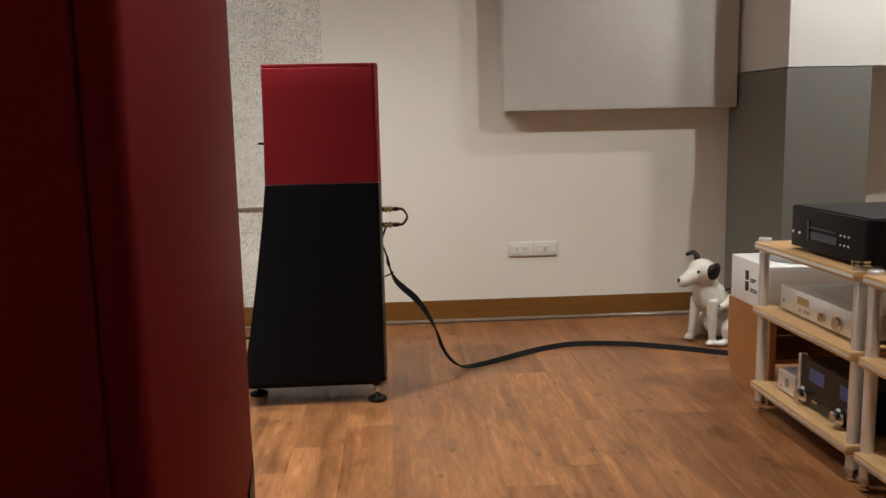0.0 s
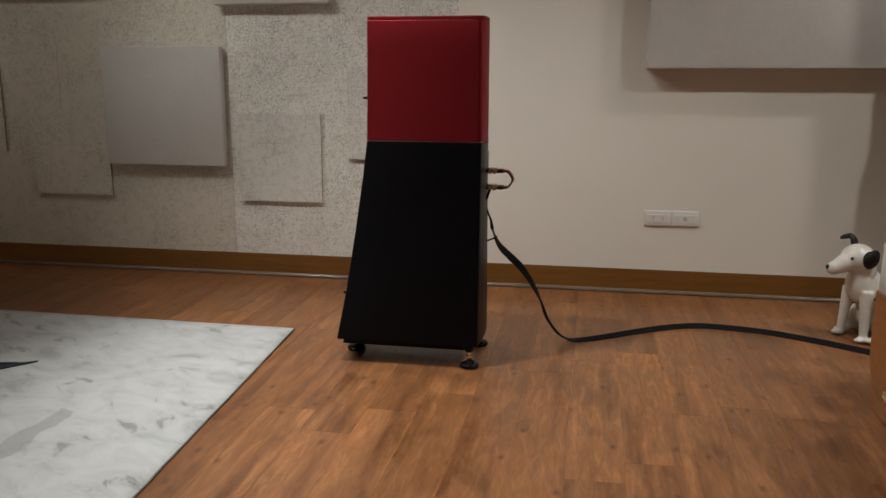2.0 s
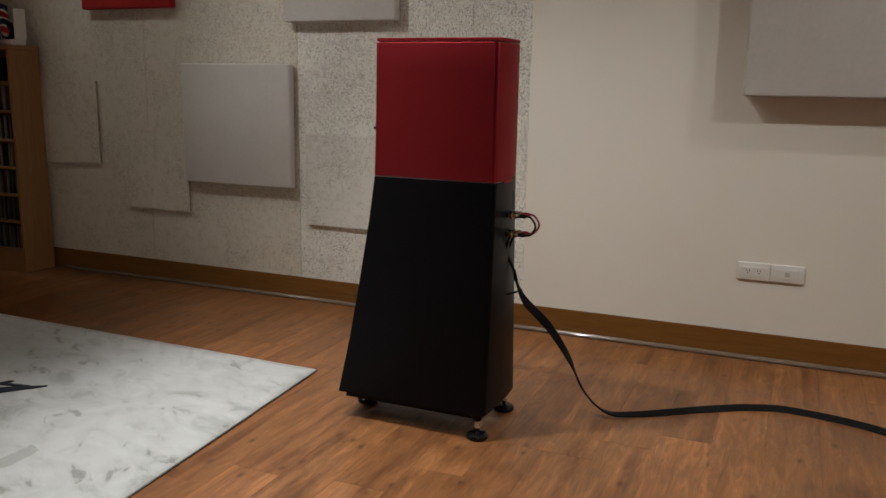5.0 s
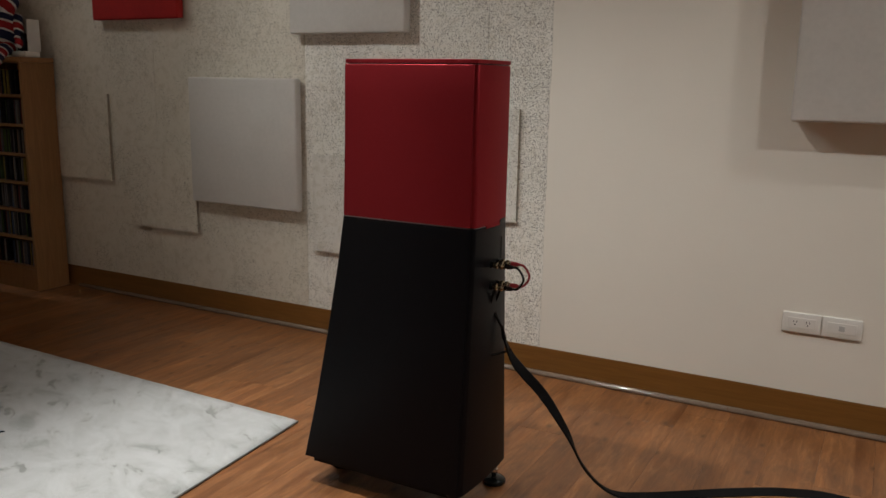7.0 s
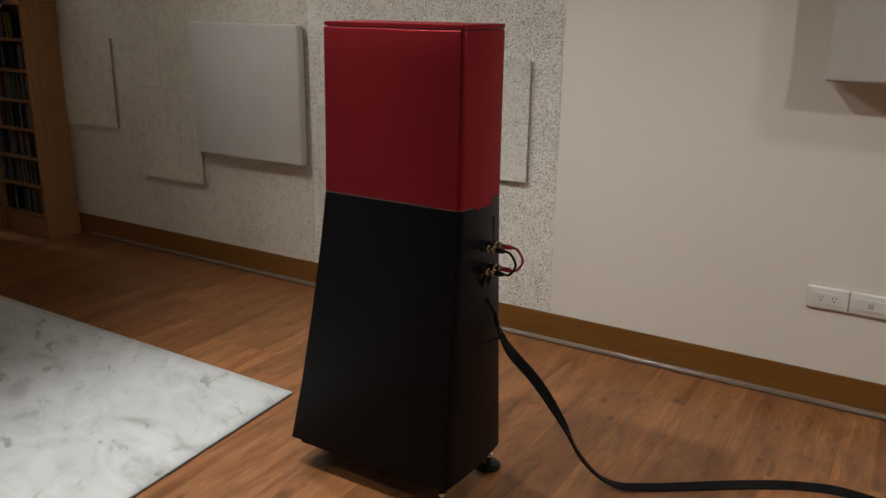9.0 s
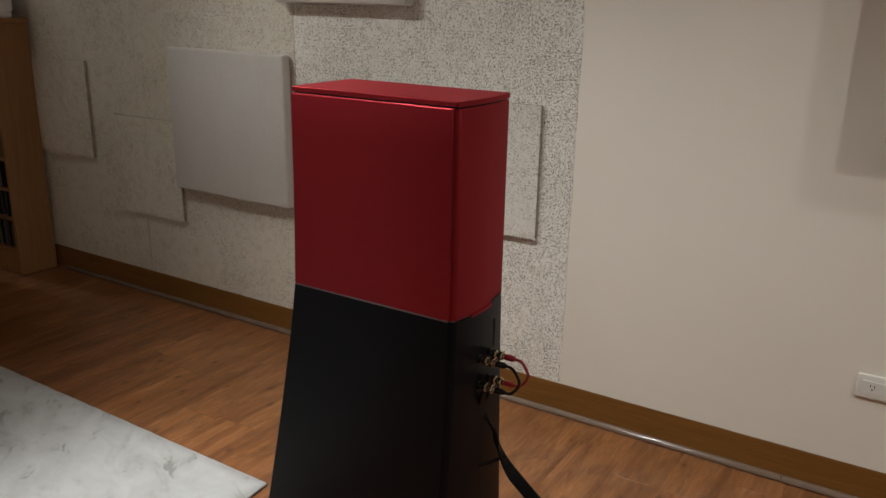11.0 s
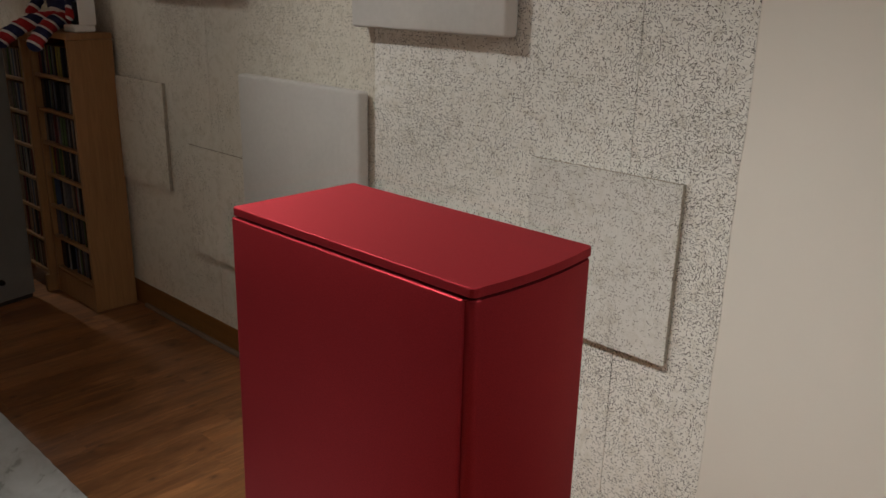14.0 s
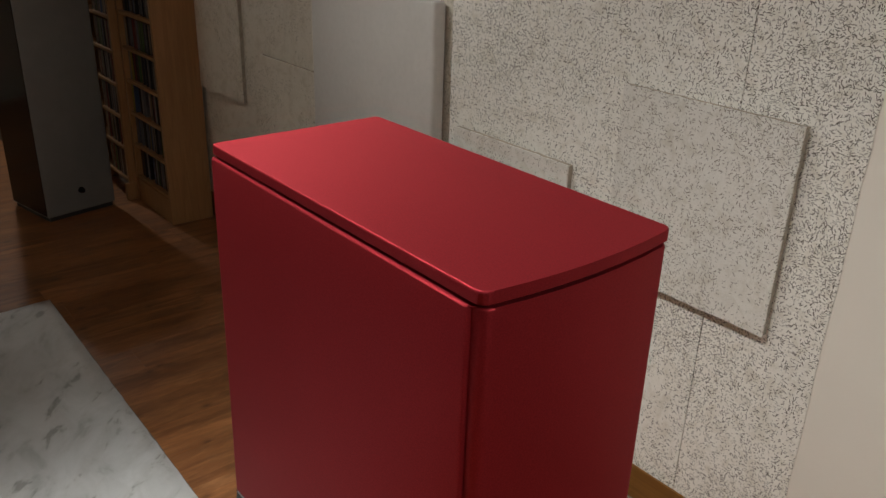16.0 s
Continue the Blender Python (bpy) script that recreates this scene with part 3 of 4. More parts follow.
def loudspeaker(m, label):
    sp = holder("loudspeaker", m, label, "loudspeaker", "pair of loudspeakers")
    hs = [0.082, 0.10, 0.16, 0.256, 0.36, 0.463, 0.55, 0.644, 0.71, 0.7775]
    body = part("bass_cabinet", shell(nb(), hs, step=0.0045), M_BLACK, sp, "satin black tapered lower cabinet", angle=40)
    # red upper module with a wavy lower back edge
    head = part("head_cabinet", shell(nb(), [0.7805, 0.80, 0.90, 1.0, 1.10, 1.1755], rim=True, step=0.0045), M_RED, sp, "satin metallic red upper cabinet", angle=24)
    part("groove", shell(nb(), [1.176, 1.1785], 0.007, ends=0.003), M_BLACK_GLOSS, head, "dark shadow groove")
    bm = shell(nb(), [1.1785, 1.188], 0.0025, ends=0.0)
    rim = [e for e in bm.edges if all(v.co.z > 1.187 for v in e.verts) and len(e.link_faces) == 2 and any(len(f.verts) == 4 for f in e.link_faces)]
    bmesh.ops.bevel(bm, geom=rim, offset=0.0016, segments=2, profile=0.5, affect="EDGES")
    part("top_plate", bm, M_RED, head, "red top plate", angle=22)
    # Added line at the joint, imitating the bevel's highlight.
    part("seam_glint", shell(nb(), [0.7774, 0.7806], -0.0003, step=0.006, ends=0.002), M_SEAM_GLINT, sp, "thin metal line added for the highlight along the seam", angle=50)
    # stepped joint on the back: a red tongue hangs into the black panel, black rises beside it
    def back_plate(y0, y1, low, high, material, name):
        bm = nb()
        n = 10
        front = []
        for k in range(n + 1):
            y = y0 + (y1 - y0) * k / n
            x = 0.0074 * (1 - (y / 0.083) ** 2)
            a, b = low(y), high(y)
            front.append([bm.verts.new((x - 0.006, y, a)), bm.verts.new((x + 0.0006, y, a)), bm.verts.new((x + 0.0006, y, b)), bm.verts.new((x - 0.006, y, b))])
        for p, q in zip(front, front[1:]):
            for k in range(4):
                bm.faces.new((p[k], p[(k + 1) % 4], q[(k + 1) % 4], q[k]))
        bm.faces.new(front[0][::-1])
        bm.faces.new(front[-1])
        return part(name, bm, material, sp, angle=30)
    back_plate(-0.042, 0.036, lambda y: 0.7735, lambda y: 0.7806, M_RED, "back_tongue")
    back_plate(0.0365, 0.0815, lambda y: 0.772, lambda y: 0.7865 + 0.05 * (y - 0.0365), M_BLACK, "back_collar")
    # terminals, slot and jumpers on the back
    part("slot", box(nb(), (0.001, 0.052, 0.68), (0.0062, 0.056, 0.74), 0.0005, 1), M_DARK, sp)
    for y, cap in ((0.030, M_RED_PLASTIC), (-0.008, M_BLACK_GLOSS)):
        for z in (0.675, 0.618):
            binding_post(sp, y, z, cap)
        pts = smooth_path([(0.064, y, 0.675), (0.082, y, 0.672), (0.097, y, 0.6465), (0.082, y, 0.621), (0.064, y, 0.618)], 6)
        part("jumper", sweep(nb(), pts, circle(0.0032, 8)), cap, sp, "curved jumper lead", smooth=True)
    # pegs on the baffle
    for z in (0.922, 0.232):
        x = -profile_front(z)
        part("peg", tube(nb(), (x + 0.002, -0.06, z), (x - 0.024, -0.06, z), 0.005, 0.004, 12), M_BLACK_GLOSS, sp, angle=40)
        part("peg_ring", tube(nb(), (x + 0.002, -0.06, z), (x - 0.004, -0.06, z), 0.012, 0.010, 16), M_BLACK_GLOSS, sp, angle=40)
    # underside plinth, tripod of spiked feet on black pucks
    part("plinth", shell(nb(), [0.062, 0.082], 0.02), M_BLACK, sp)
    for x, y in ((-0.03, -0.117), (-0.03, 0.13), (-0.47, 0.0)):
        foot = part("foot", lathe(nb(), [(0.030, 0.0), (0.034, 0.004), (0.034, 0.012), (0.028, 0.018), (0.012, 0.022)], 24, Matrix.Translation((x, y, 0))), M_BLACK_GLOSS, sp, "black glossy puck foot", angle=50)
        part("spike", lathe(nb(), [(0.006, 0.021), (0.009, 0.03), (0.011, 0.036), (0.011, 0.044), (0.008, 0.045), (0.008, 0.066)], 14, Matrix.Translation((x, y, 0))), M_CHROME, foot, "bright steel spike", angle=35)
        bm = tube(nb(), (x, y, 0.056), (x * 1.0 - 0.004, y * 0.98, 0.086), 0.012, 0.026, 12)
        part("foot_mount", bm, M_BLACK, sp, angle=40)
    return sp


loudspeaker(pose(-0.131, 2.605, 0), "tapered floor loudspeaker, red head on black cabinet")
loudspeaker(pose(-0.1645, -0.036, 0), "twin loudspeaker with glossy red head, close by")

# speaker cable: flat sleeve from the terminals down to the floor
pts = smooth_path([(-0.112, 2.648, 0.50), (-0.105, 2.658, 0.455), (-0.078, 2.672, 0.395), (0.0, 2.685, 0.315), (0.06, 2.715, 0.21), (0.098, 2.76, 0.10), (0.16, 2.81, 0.022), (0.25, 2.865, 0.008), (0.465, 3.015, 0.008), (0.60, 3.09, 0.008), (0.72, 3.118, 0.008), (0.93, 3.08, 0.008), (1.12, 2.985, 0.008), (1.27, 2.89, 0.008), (1.46, 2.80, 0.008)], 10)
section = [(-0.011, -0.003), (0.011, -0.003), (0.0135, 0.0), (0.011, 0.003), (-0.011, 0.003), (-0.0135, 0.0)]
cab = part("speaker_cable", sweep(nb(), pts, section, lambda t: 70 * max(0.0, 1 - abs(t - 0.2) / 0.2) + 55 * max(0.0, min(1.0, (t - 0.42) * 5)), lambda t: min(1.0, 0.25 + t * 5)), M_CABLE, smooth=False)
tagged(cab, "flat black speaker cable running across the floor", "cable")
for k, y in enumerate((2.634, 2.596)):
    w = smooth_path([(-0.112, y, 0.612), (-0.122, y + 0.004, 0.585), (-0.13, 0.5 * (y + 2.63), 0.555), (-0.12, 2.638, 0.52), (-0.112, 2.648, 0.495)], 6)
    part("lead", sweep(nb(), w, circle(0.0034, 8)), M_CABLE, cab, smooth=True)
w = smooth_path([(-0.137, 2.60, 0.43), (-0.12, 2.62, 0.427), (-0.10, 2.655, 0.43), (-0.092, 2.668, 0.435)], 6)
part("strap", sweep(nb(), w, [(-0.004, -0.0015), (0.004, -0.0015), (0.004, 0.0015), (-0.004, 0.0015)]), M_CABLE, cab, "short black strap to the cabinet")


# ---- wall outlets ----
def outlet(x, kind):
    o = holder("wall_outlet", pose(x, 3.657, 0.358), "white plastic double socket plate on the cream wall" if kind else "white plastic aerial socket plate on the cream wall", "wall outlet", "socket plates")
    part("plate", box(nb(), (-0.0605, -0.009, -0.035), (0.0605, 0.0, 0.035), 0.004, 3), M_OUTLET, o, angle=40)
    part("insert", box(nb(), (-0.045, -0.0105, -0.018), (0.045, -0.008, 0.018), 0.001, 1), M_OUTLET, o)
    if kind:
        for s in (-0.02, 0.02):
            for dx in (-0.005, 0.005):
                part("slot", box(nb(), (s + dx - 0.001, -0.0112, 0.0), (s + dx + 0.001, -0.0095, 0.008)), M_DARK, o)
            part("earth_hole", tube(nb(), (s, -0.0112, -0.006), (s, -0.0095, -0.006), 0.0024, None, 10), M_DARK, o)
    else:
        part("jack", box(nb(), (-0.009, -0.0125, -0.009), (0.009, -0.0095, 0.009), 0.001, 1), plain("jack_grey", (0.45, 0.44, 0.42), 0.4), o)
    return o


outlet(0.541, True)
outlet(0.664, False)

# ---- rug ----
bm = nb()
C = [(-0.913, 2.783), (-2.735, 2.805), (-2.62, -0.2), (-0.70, -0.2)]
n = 60
grid = []
for j in range(n + 1):
    row = []
    for i in range(n + 1):
        u, v = i / n, j / n
        x = (C[0][0] * (1 - u) + C[1][0] * u) * (1 - v) + (C[3][0] * (1 - u) + C[2][0] * u) * v
        y = (C[0][1] * (1 - u) + C[1][1] * u) * (1 - v) + (C[3][1] * (1 - u) + C[2][1] * u) * v
        edge = i in (0, n) or j in (0, n)
        if edge:
            x += 0.003 * noise.noise((x * 25, y * 25, 0))
            y += 0.003 * noise.noise((x * 25, y * 25, 9))
        row.append(bm.verts.new((x, y, (0.008 if edge else 0.013 + 0.0015 * noise.noise((x * 4, y * 4, 3))))))
    grid.append(row)
for j in range(n):
    for i in range(n):
        bm.faces.new((grid[j][i], grid[j][i + 1], grid[j + 1][i + 1], grid[j + 1][i]))
border = [e for e in bm.edges if e.is_boundary]
low = bmesh.ops.extrude_edge_only(bm, edges=border)
for v in low["geom"]:
    if isinstance(v, bmesh.types.BMVert):
        v.co.z = 0.001
rug = tagged(part("rug", bm, M_RUG, smooth=True), "pale silvery patterned low-pile rug on the floor", "rug")


rim = []
for p, q in zip(C, C[1:] + C[:1]):
    for k in range(30):
        x, y = p[0] + (q[0] - p[0]) * k / 30, p[1] + (q[1] - p[1]) * k / 30
        rim.append(Vector((x + 0.003 * noise.noise((x * 25, y * 25, 0)), y + 0.003 * noise.noise((x * 25, y * 25, 9)), 0.0045)))
rim.append(rim[0].copy())
# Thin dark rim put in for the shadow line along the rug's edge.
part("edge_shade", sweep(nb(), rim, circle(0.003, 8)), M_EDGE_SHADE, rug, "dark grey line added for the shade at the edge", smooth=True)


def flat_mark(points, z=0.0135):
    bm = nb()
    f = bm.faces.new([bm.verts.new((x, y, z)) for x, y in points])
    r = bmesh.ops.extrude_face_region(bm, geom=[f])
    for v in r["geom"]:
        if isinstance(v, bmesh.types.BMVert):
            v.co.z += 0.004
    return bm


# navy woven emblem, strokes with flared ends
for pts2 in ([(-1.825, 2.150), (-1.80, 2.20), (-1.785, 2.205), (-1.795, 2.178), (-1.70, 2.197), (-1.68, 2.187), (-1.79, 2.163)],
             [(-1.645, 2.222), (-1.66, 2.195), (-1.70, 2.15), (-1.80, 2.02), (-1.95, 1.90), (-2.0, 1.95), (-1.85, 2.07), (-1.74, 2.165)],
             [(-1.79, 2.045), (-1.77, 2.06), (-1.64, 1.995), (-1.625, 1.975)],
             [(-1.60, 1.972), (-1.573, 1.92), (-1.60, 1.87), (-1.63, 1.875), (-1.62, 1.90), (-1.78, 1.80), (-1.85, 1.72), (-1.90, 1.76), (-1.78, 1.87), (-1.66, 1.945)]):
    part("emblem_stroke", flat_mark(pts2), M_NAVY, rug, "navy emblem stroke")


# ---- hi-fi rack ----
SHELVES = (0.082, 0.336, 0.548)


def rack(y0, y1, x0, x1, label):
    r = holder("hifi_rack", pose(0, 0, 0), label, "hi-fi rack", "rack modules")
    for z in SHELVES:
        sh = part("shelf", box(nb(), (x0, y0 + 0.006, z), (x1, y1 - 0.02, z + 0.026), 0.004, 2), M_BIRCH, r, "pale birch shelf", angle=40)
        part("inlay", box(nb(), (x0 - 0.0015, y0 + 0.012, z + 0.009), (x0 + 0.002, y1 - 0.026, z + 0.017)), M_ALU, sh, "grey edge inlay")
    for x in (x0 + 0.032, x1 - 0.05):
        for y in (y0 + 0.028, y1 - 0.028):
            for a, b in ((0.04, SHELVES[0]), (SHELVES[0] + 0.026, SHELVES[1]), (SHELVES[1] + 0.026, SHELVES[2])):
                part("post", tube(nb(), (x, y, a), (x, y, b), 0.0165, None, 24), M_ALU, r, "brushed aluminium post", angle=40)
            part("post_cap", lathe(nb(), [(0.021, 0.574), (0.021, 0.583), (0.018, 0.586)], 24, Matrix.Translation((x, y, 0))), M_ALU, r, angle=40)
            part("foot", lathe(nb(), [(0.004, 0.0), (0.013, 0.006), (0.013, 0.012), (0.006, 0.016), (0.006, 0.026), (0.02, 0.03), (0.02, 0.041)], 18, Matrix.Translation((x, y, 0))), M_CHROME, r, "spiked metal foot", angle=40)
    return r


rack(1.622, 2.235, 1.086, 1.63, "birch and aluminium three-shelf rack holding the players")
rack(1.01, 1.612, 1.086, 1.63, "second birch and aluminium rack module, joined alongside")


def disc_player():
    p = holder("disc_player", pose(1.122, 1.622, 0.574), "black disc player with rounded corners on the top shelf", "disc player")
    bm = box(nb(), (0.0, 0.0, 0.014), (0.40, 0.44, 0.130))
    es = [e for e in bm.edges if abs(e.verts[0].co.z - e.verts[1].co.z) > 0.05]
    bmesh.ops.bevel(bm, geom=es, offset=0.03, segments=5, profile=0.5, affect="EDGES")
    part("case", bm, M_BLACK, p, angle=40)
    part("lid", box(nb(), (0.012, 0.012, 0.1305), (0.39, 0.428, 0.134), 0.002, 2), M_BLACK, p, "matt black lid")
    part("tray", box(nb(), (-0.002, 0.16, 0.075), (0.004, 0.31, 0.082), 0.0005, 1), M_BLACK_GLOSS, p)
    part("display", box(nb(), (-0.002, 0.16, 0.045), (0.004, 0.30, 0.068)), M_DIM, p, "dim blue display")
    part("bezel", box(nb(), (-0.003, 0.308, 0.04), (0.004, 0.322, 0.098)), M_BLACK_GLOSS, p)
    for y in (0.10, 0.12, 0.14):
        for z in (0.05, 0.075):
            part("button", tube(nb(), (0.004, y, z), (-0.003, y, z), 0.003, 0.003, 10), M_ALU, p, angle=40)
    for y in (0.405, 0.365):
        part("knob", tube(nb(), (0.006, y, 0.056), (-0.004, y, 0.056), 0.0045, 0.004, 14), M_ALU, p, angle=40)
    for x, y in ((0.05, 0.05), (0.05, 0.39), (0.35, 0.05), (0.35, 0.39)):
        part("foot", tube(nb(), (x, y, 0), (x, y, 0.0145), 0.014, None, 16), M_ALU, p, angle=40)


disc_player()
coil = tagged(part("copper_coil", lathe(nb(), [(0.026, 0.5865), (0.026, 0.592), (0.022, 0.5925), (0.026, 0.595), (0.026, 0.601), (0.020, 0.602)], 20, Matrix.Translation((1.118, 1.650, 0))), M_GOLD, angle=40), "small ribbed brass puck on the rack post", "puck")


def silver_amp():
    p = holder("preamplifier", pose(1.146, 1.695, 0.362), "silver preamplifier with amber display on the middle shelf", "preamplifier")
    part("case", box(nb(), (0.006, 0.004, 0.008), (0.36, 0.446, 0.078), 0.002, 1), M_ALU, p, "grey metal case")
    part("front_plate", box(nb(), (0.0, 0.0, 0.006), (0.008, 0.45, 0.082), 0.002, 2), M_ALU, p, "brushed silver front plate", angle=40)
    part("display", box(nb(), (-0.0015, 0.27, 0.042), (0.002, 0.34, 0.066), 0.002, 2), M_SMOKE, p, "amber display window")
    for y, r in ((0.18, 0.013), (0.095, 0.021)):
        part("knob", lathe(nb(), [(r, 0), (r, 0.012), (r * 0.9, 0.016)], 24, pose(0.001, y, 0.035, 0, -90, 0)), M_CHROME, p, "polished control knob", angle=40)
    for y, z in ((0.42, 0.036), (0.265, 0.026), (0.285, 0.026), (0.315, 0.026)):
        part("button", tube(nb(), (0.002, y, z), (-0.005, y, z), 0.005, 0.0045, 12), M_CHROME, p, angle=40)
    for x, y in ((0.04, 0.04), (0.04, 0.41), (0.32, 0.04), (0.32, 0.41)):
        part("foot", tube(nb(), (x, y, 0), (x, y, 0.009), 0.016, None, 16), M_BLACK, p, angle=40)


silver_amp()


def black_amp():
    p = holder("power_amplifier", pose(1.14, 1.655, 0.108), "black amplifier with two blue meters on the low shelf", "amplifier")
    part("case", box(nb(), (0.012, 0.002, 0.012), (0.40, 0.338, 0.135), 0.002, 1), M_BLACK, p)
    part("front_glass", box(nb(), (0.0, 0.0, 0.006), (0.012, 0.326, 0.148), 0.002, 1), M_BLACK_GLOSS, p, "glossy black glass front")
    part("end_cap", box(nb(), (-0.003, 0.327, 0.002), (0.02, 0.341, 0.152), 0.002, 2), M_ALU, p, "silver end strip", angle=40)
    for y in (0.19, 0.02):
        part("meter", box(nb(), (-0.0015, y, 0.085), (0.002, y + 0.085, 0.125)), M_BLUE, p, "blue level meter")
    for y in (0.295, 0.09):
        part("knob", lathe(nb(), [(0.024, 0), (0.024, 0.01), (0.017, 0.013), (0.017, 0.028), (0.013, 0.031)], 24, pose(0.0, y, 0.036, 0, -90, 0)), M_CHROME, p, "chromed control knob", angle=35)
    for y in (0.24, 0.225, 0.05):
        part("button", tube(nb(), (0.0, y, 0.03), (-0.006, y, 0.03), 0.005, 0.004, 12), M_CHROME, p, angle=40)
    for x, y in ((0.04, 0.04), (0.04, 0.3), (0.35, 0.04), (0.35, 0.3)):
        part("foot", tube(nb(), (x, y, 0), (x, y, 0.013), 0.018, None, 16), M_BLACK, p, angle=40)


black_amp()

p = holder("power_conditioner", pose(1.131, 1.998, 0.108), "small silver metal box beside the amplifier", "control box")
part("case", box(nb(), (0.004, 0.0, 0.003), (0.12, 0.115, 0.072), 0.003, 2), M_ALU, p, angle=40)
part("front_plate", box(nb(), (0.0, 0.002, 0.005), (0.005, 0.113, 0.070), 0.002, 1), M_ALU, p)
part("window", box(nb(), (-0.001, 0.04, 0.025), (0.002, 0.065, 0.052)), plain("grey_lens", (0.22, 0.25, 0.21), 0.3), p, "small green-grey window")
part("button", tube(nb(), (0.002, 0.09, 0.02), (-0.004, 0.09, 0.02), 0.006, 0.005, 12), M_CHROME, p, angle=40)

# ---- wooden stand and white record-cleaning machine ----
st = holder("wooden_stand", pose(1.165, 2.25, 0), "cherry-veneer wooden stand, open at one end", "stand")
bm = nb()
pts2 = [(0.0, 0.0), (0.215, 0.0)] + [(0.215 + 0.13 * math.sin(radians(a)), 0.13 - 0.13 * math.cos(radians(a))) for a in range(15, 90, 15)] + [(0.345, 0.13), (0.345, 0.302), (0.0, 0.302)]
front = [bm.verts.new((0.0, y, z)) for y, z in pts2]
back = [bm.verts.new((0.022, y, z)) for y, z in pts2]
for k in range(len(pts2)):
    q = (k + 1) % len(pts2)
    bm.faces.new((front[k], front[q], back[q], back[k]))
bm.faces.new(front)
bm.faces.new(back[::-1])
part("side_panel", bm, M_CHERRY, st, "orange cherry side panel with a rounded lower corner")
part("side_panel", box(nb(), (0.46, 0.0, 0.0), (0.482, 0.345, 0.302), 0.002, 1), M_CHERRY, st)
part("top_panel", box(nb(), (0.0, 0.0, 0.3025), (0.482, 0.345, 0.318), 0.002, 1), M_CHERRY, st)
part("inner_shelf", box(nb(), (0.023, 0.02, 0.14), (0.459, 0.335, 0.156), 0.001, 1), M_CHERRY, st)
part("back_panel", box(nb(), (0.023, 0.32, 0.16), (0.459, 0.333, 0.301)), M_CHERRY, st)

rc = holder("record_cleaner", pose(1.166, 2.275, 0.3185), "white record-cleaning machine with two switches, on the stand", "record cleaner")
part("case", box(nb(), (0.0, 0.0, 0.0), (0.40, 0.305, 0.158), 0.004, 3), M_WHITE_BOX, rc, angle=40)
part("platter", lathe(nb(), [(0.143, 0.1585), (0.145, 0.161), (0.145, 0.169), (0.143, 0.171)], 48, Matrix.Translation((0.2, 0.152, 0))), plain("platter_grey", (0.30, 0.30, 0.30), 0.4, 0.3), rc, "grey round platter", angle=40)
part("clamp", lathe(nb(), [(0.022, 0.1715), (0.022, 0.18), (0.012, 0.184), (0.012, 0.205), (0.016, 0.207), (0.016, 0.222), (0.012, 0.226)], 20, Matrix.Translation((0.13, 0.06, 0))), M_BLACK_GLOSS, rc, "black clamp knob", angle=40)
part("arm", box(nb(), (0.06, 0.20, 0.1715), (0.30, 0.23, 0.188), 0.006, 3), M_BLACK, rc, "black suction arm", angle=40)
for z in (0.085, 0.045):
    part("switch", box(nb(), (-0.004, 0.155, z), (0.002, 0.178, z + 0.034), 0.002, 2), M_BLACK_GLOSS, rc, "black rocker switch")
for z, w in ((0.09, 0.045), (0.082, 0.03), (0.055, 0.055), (0.047, 0.05)):
    part("caption_bar", box(nb(), (-0.0012, 0.138 - w, z), (0.0005, 0.138, z + 0.005)), M_DARK, rc)


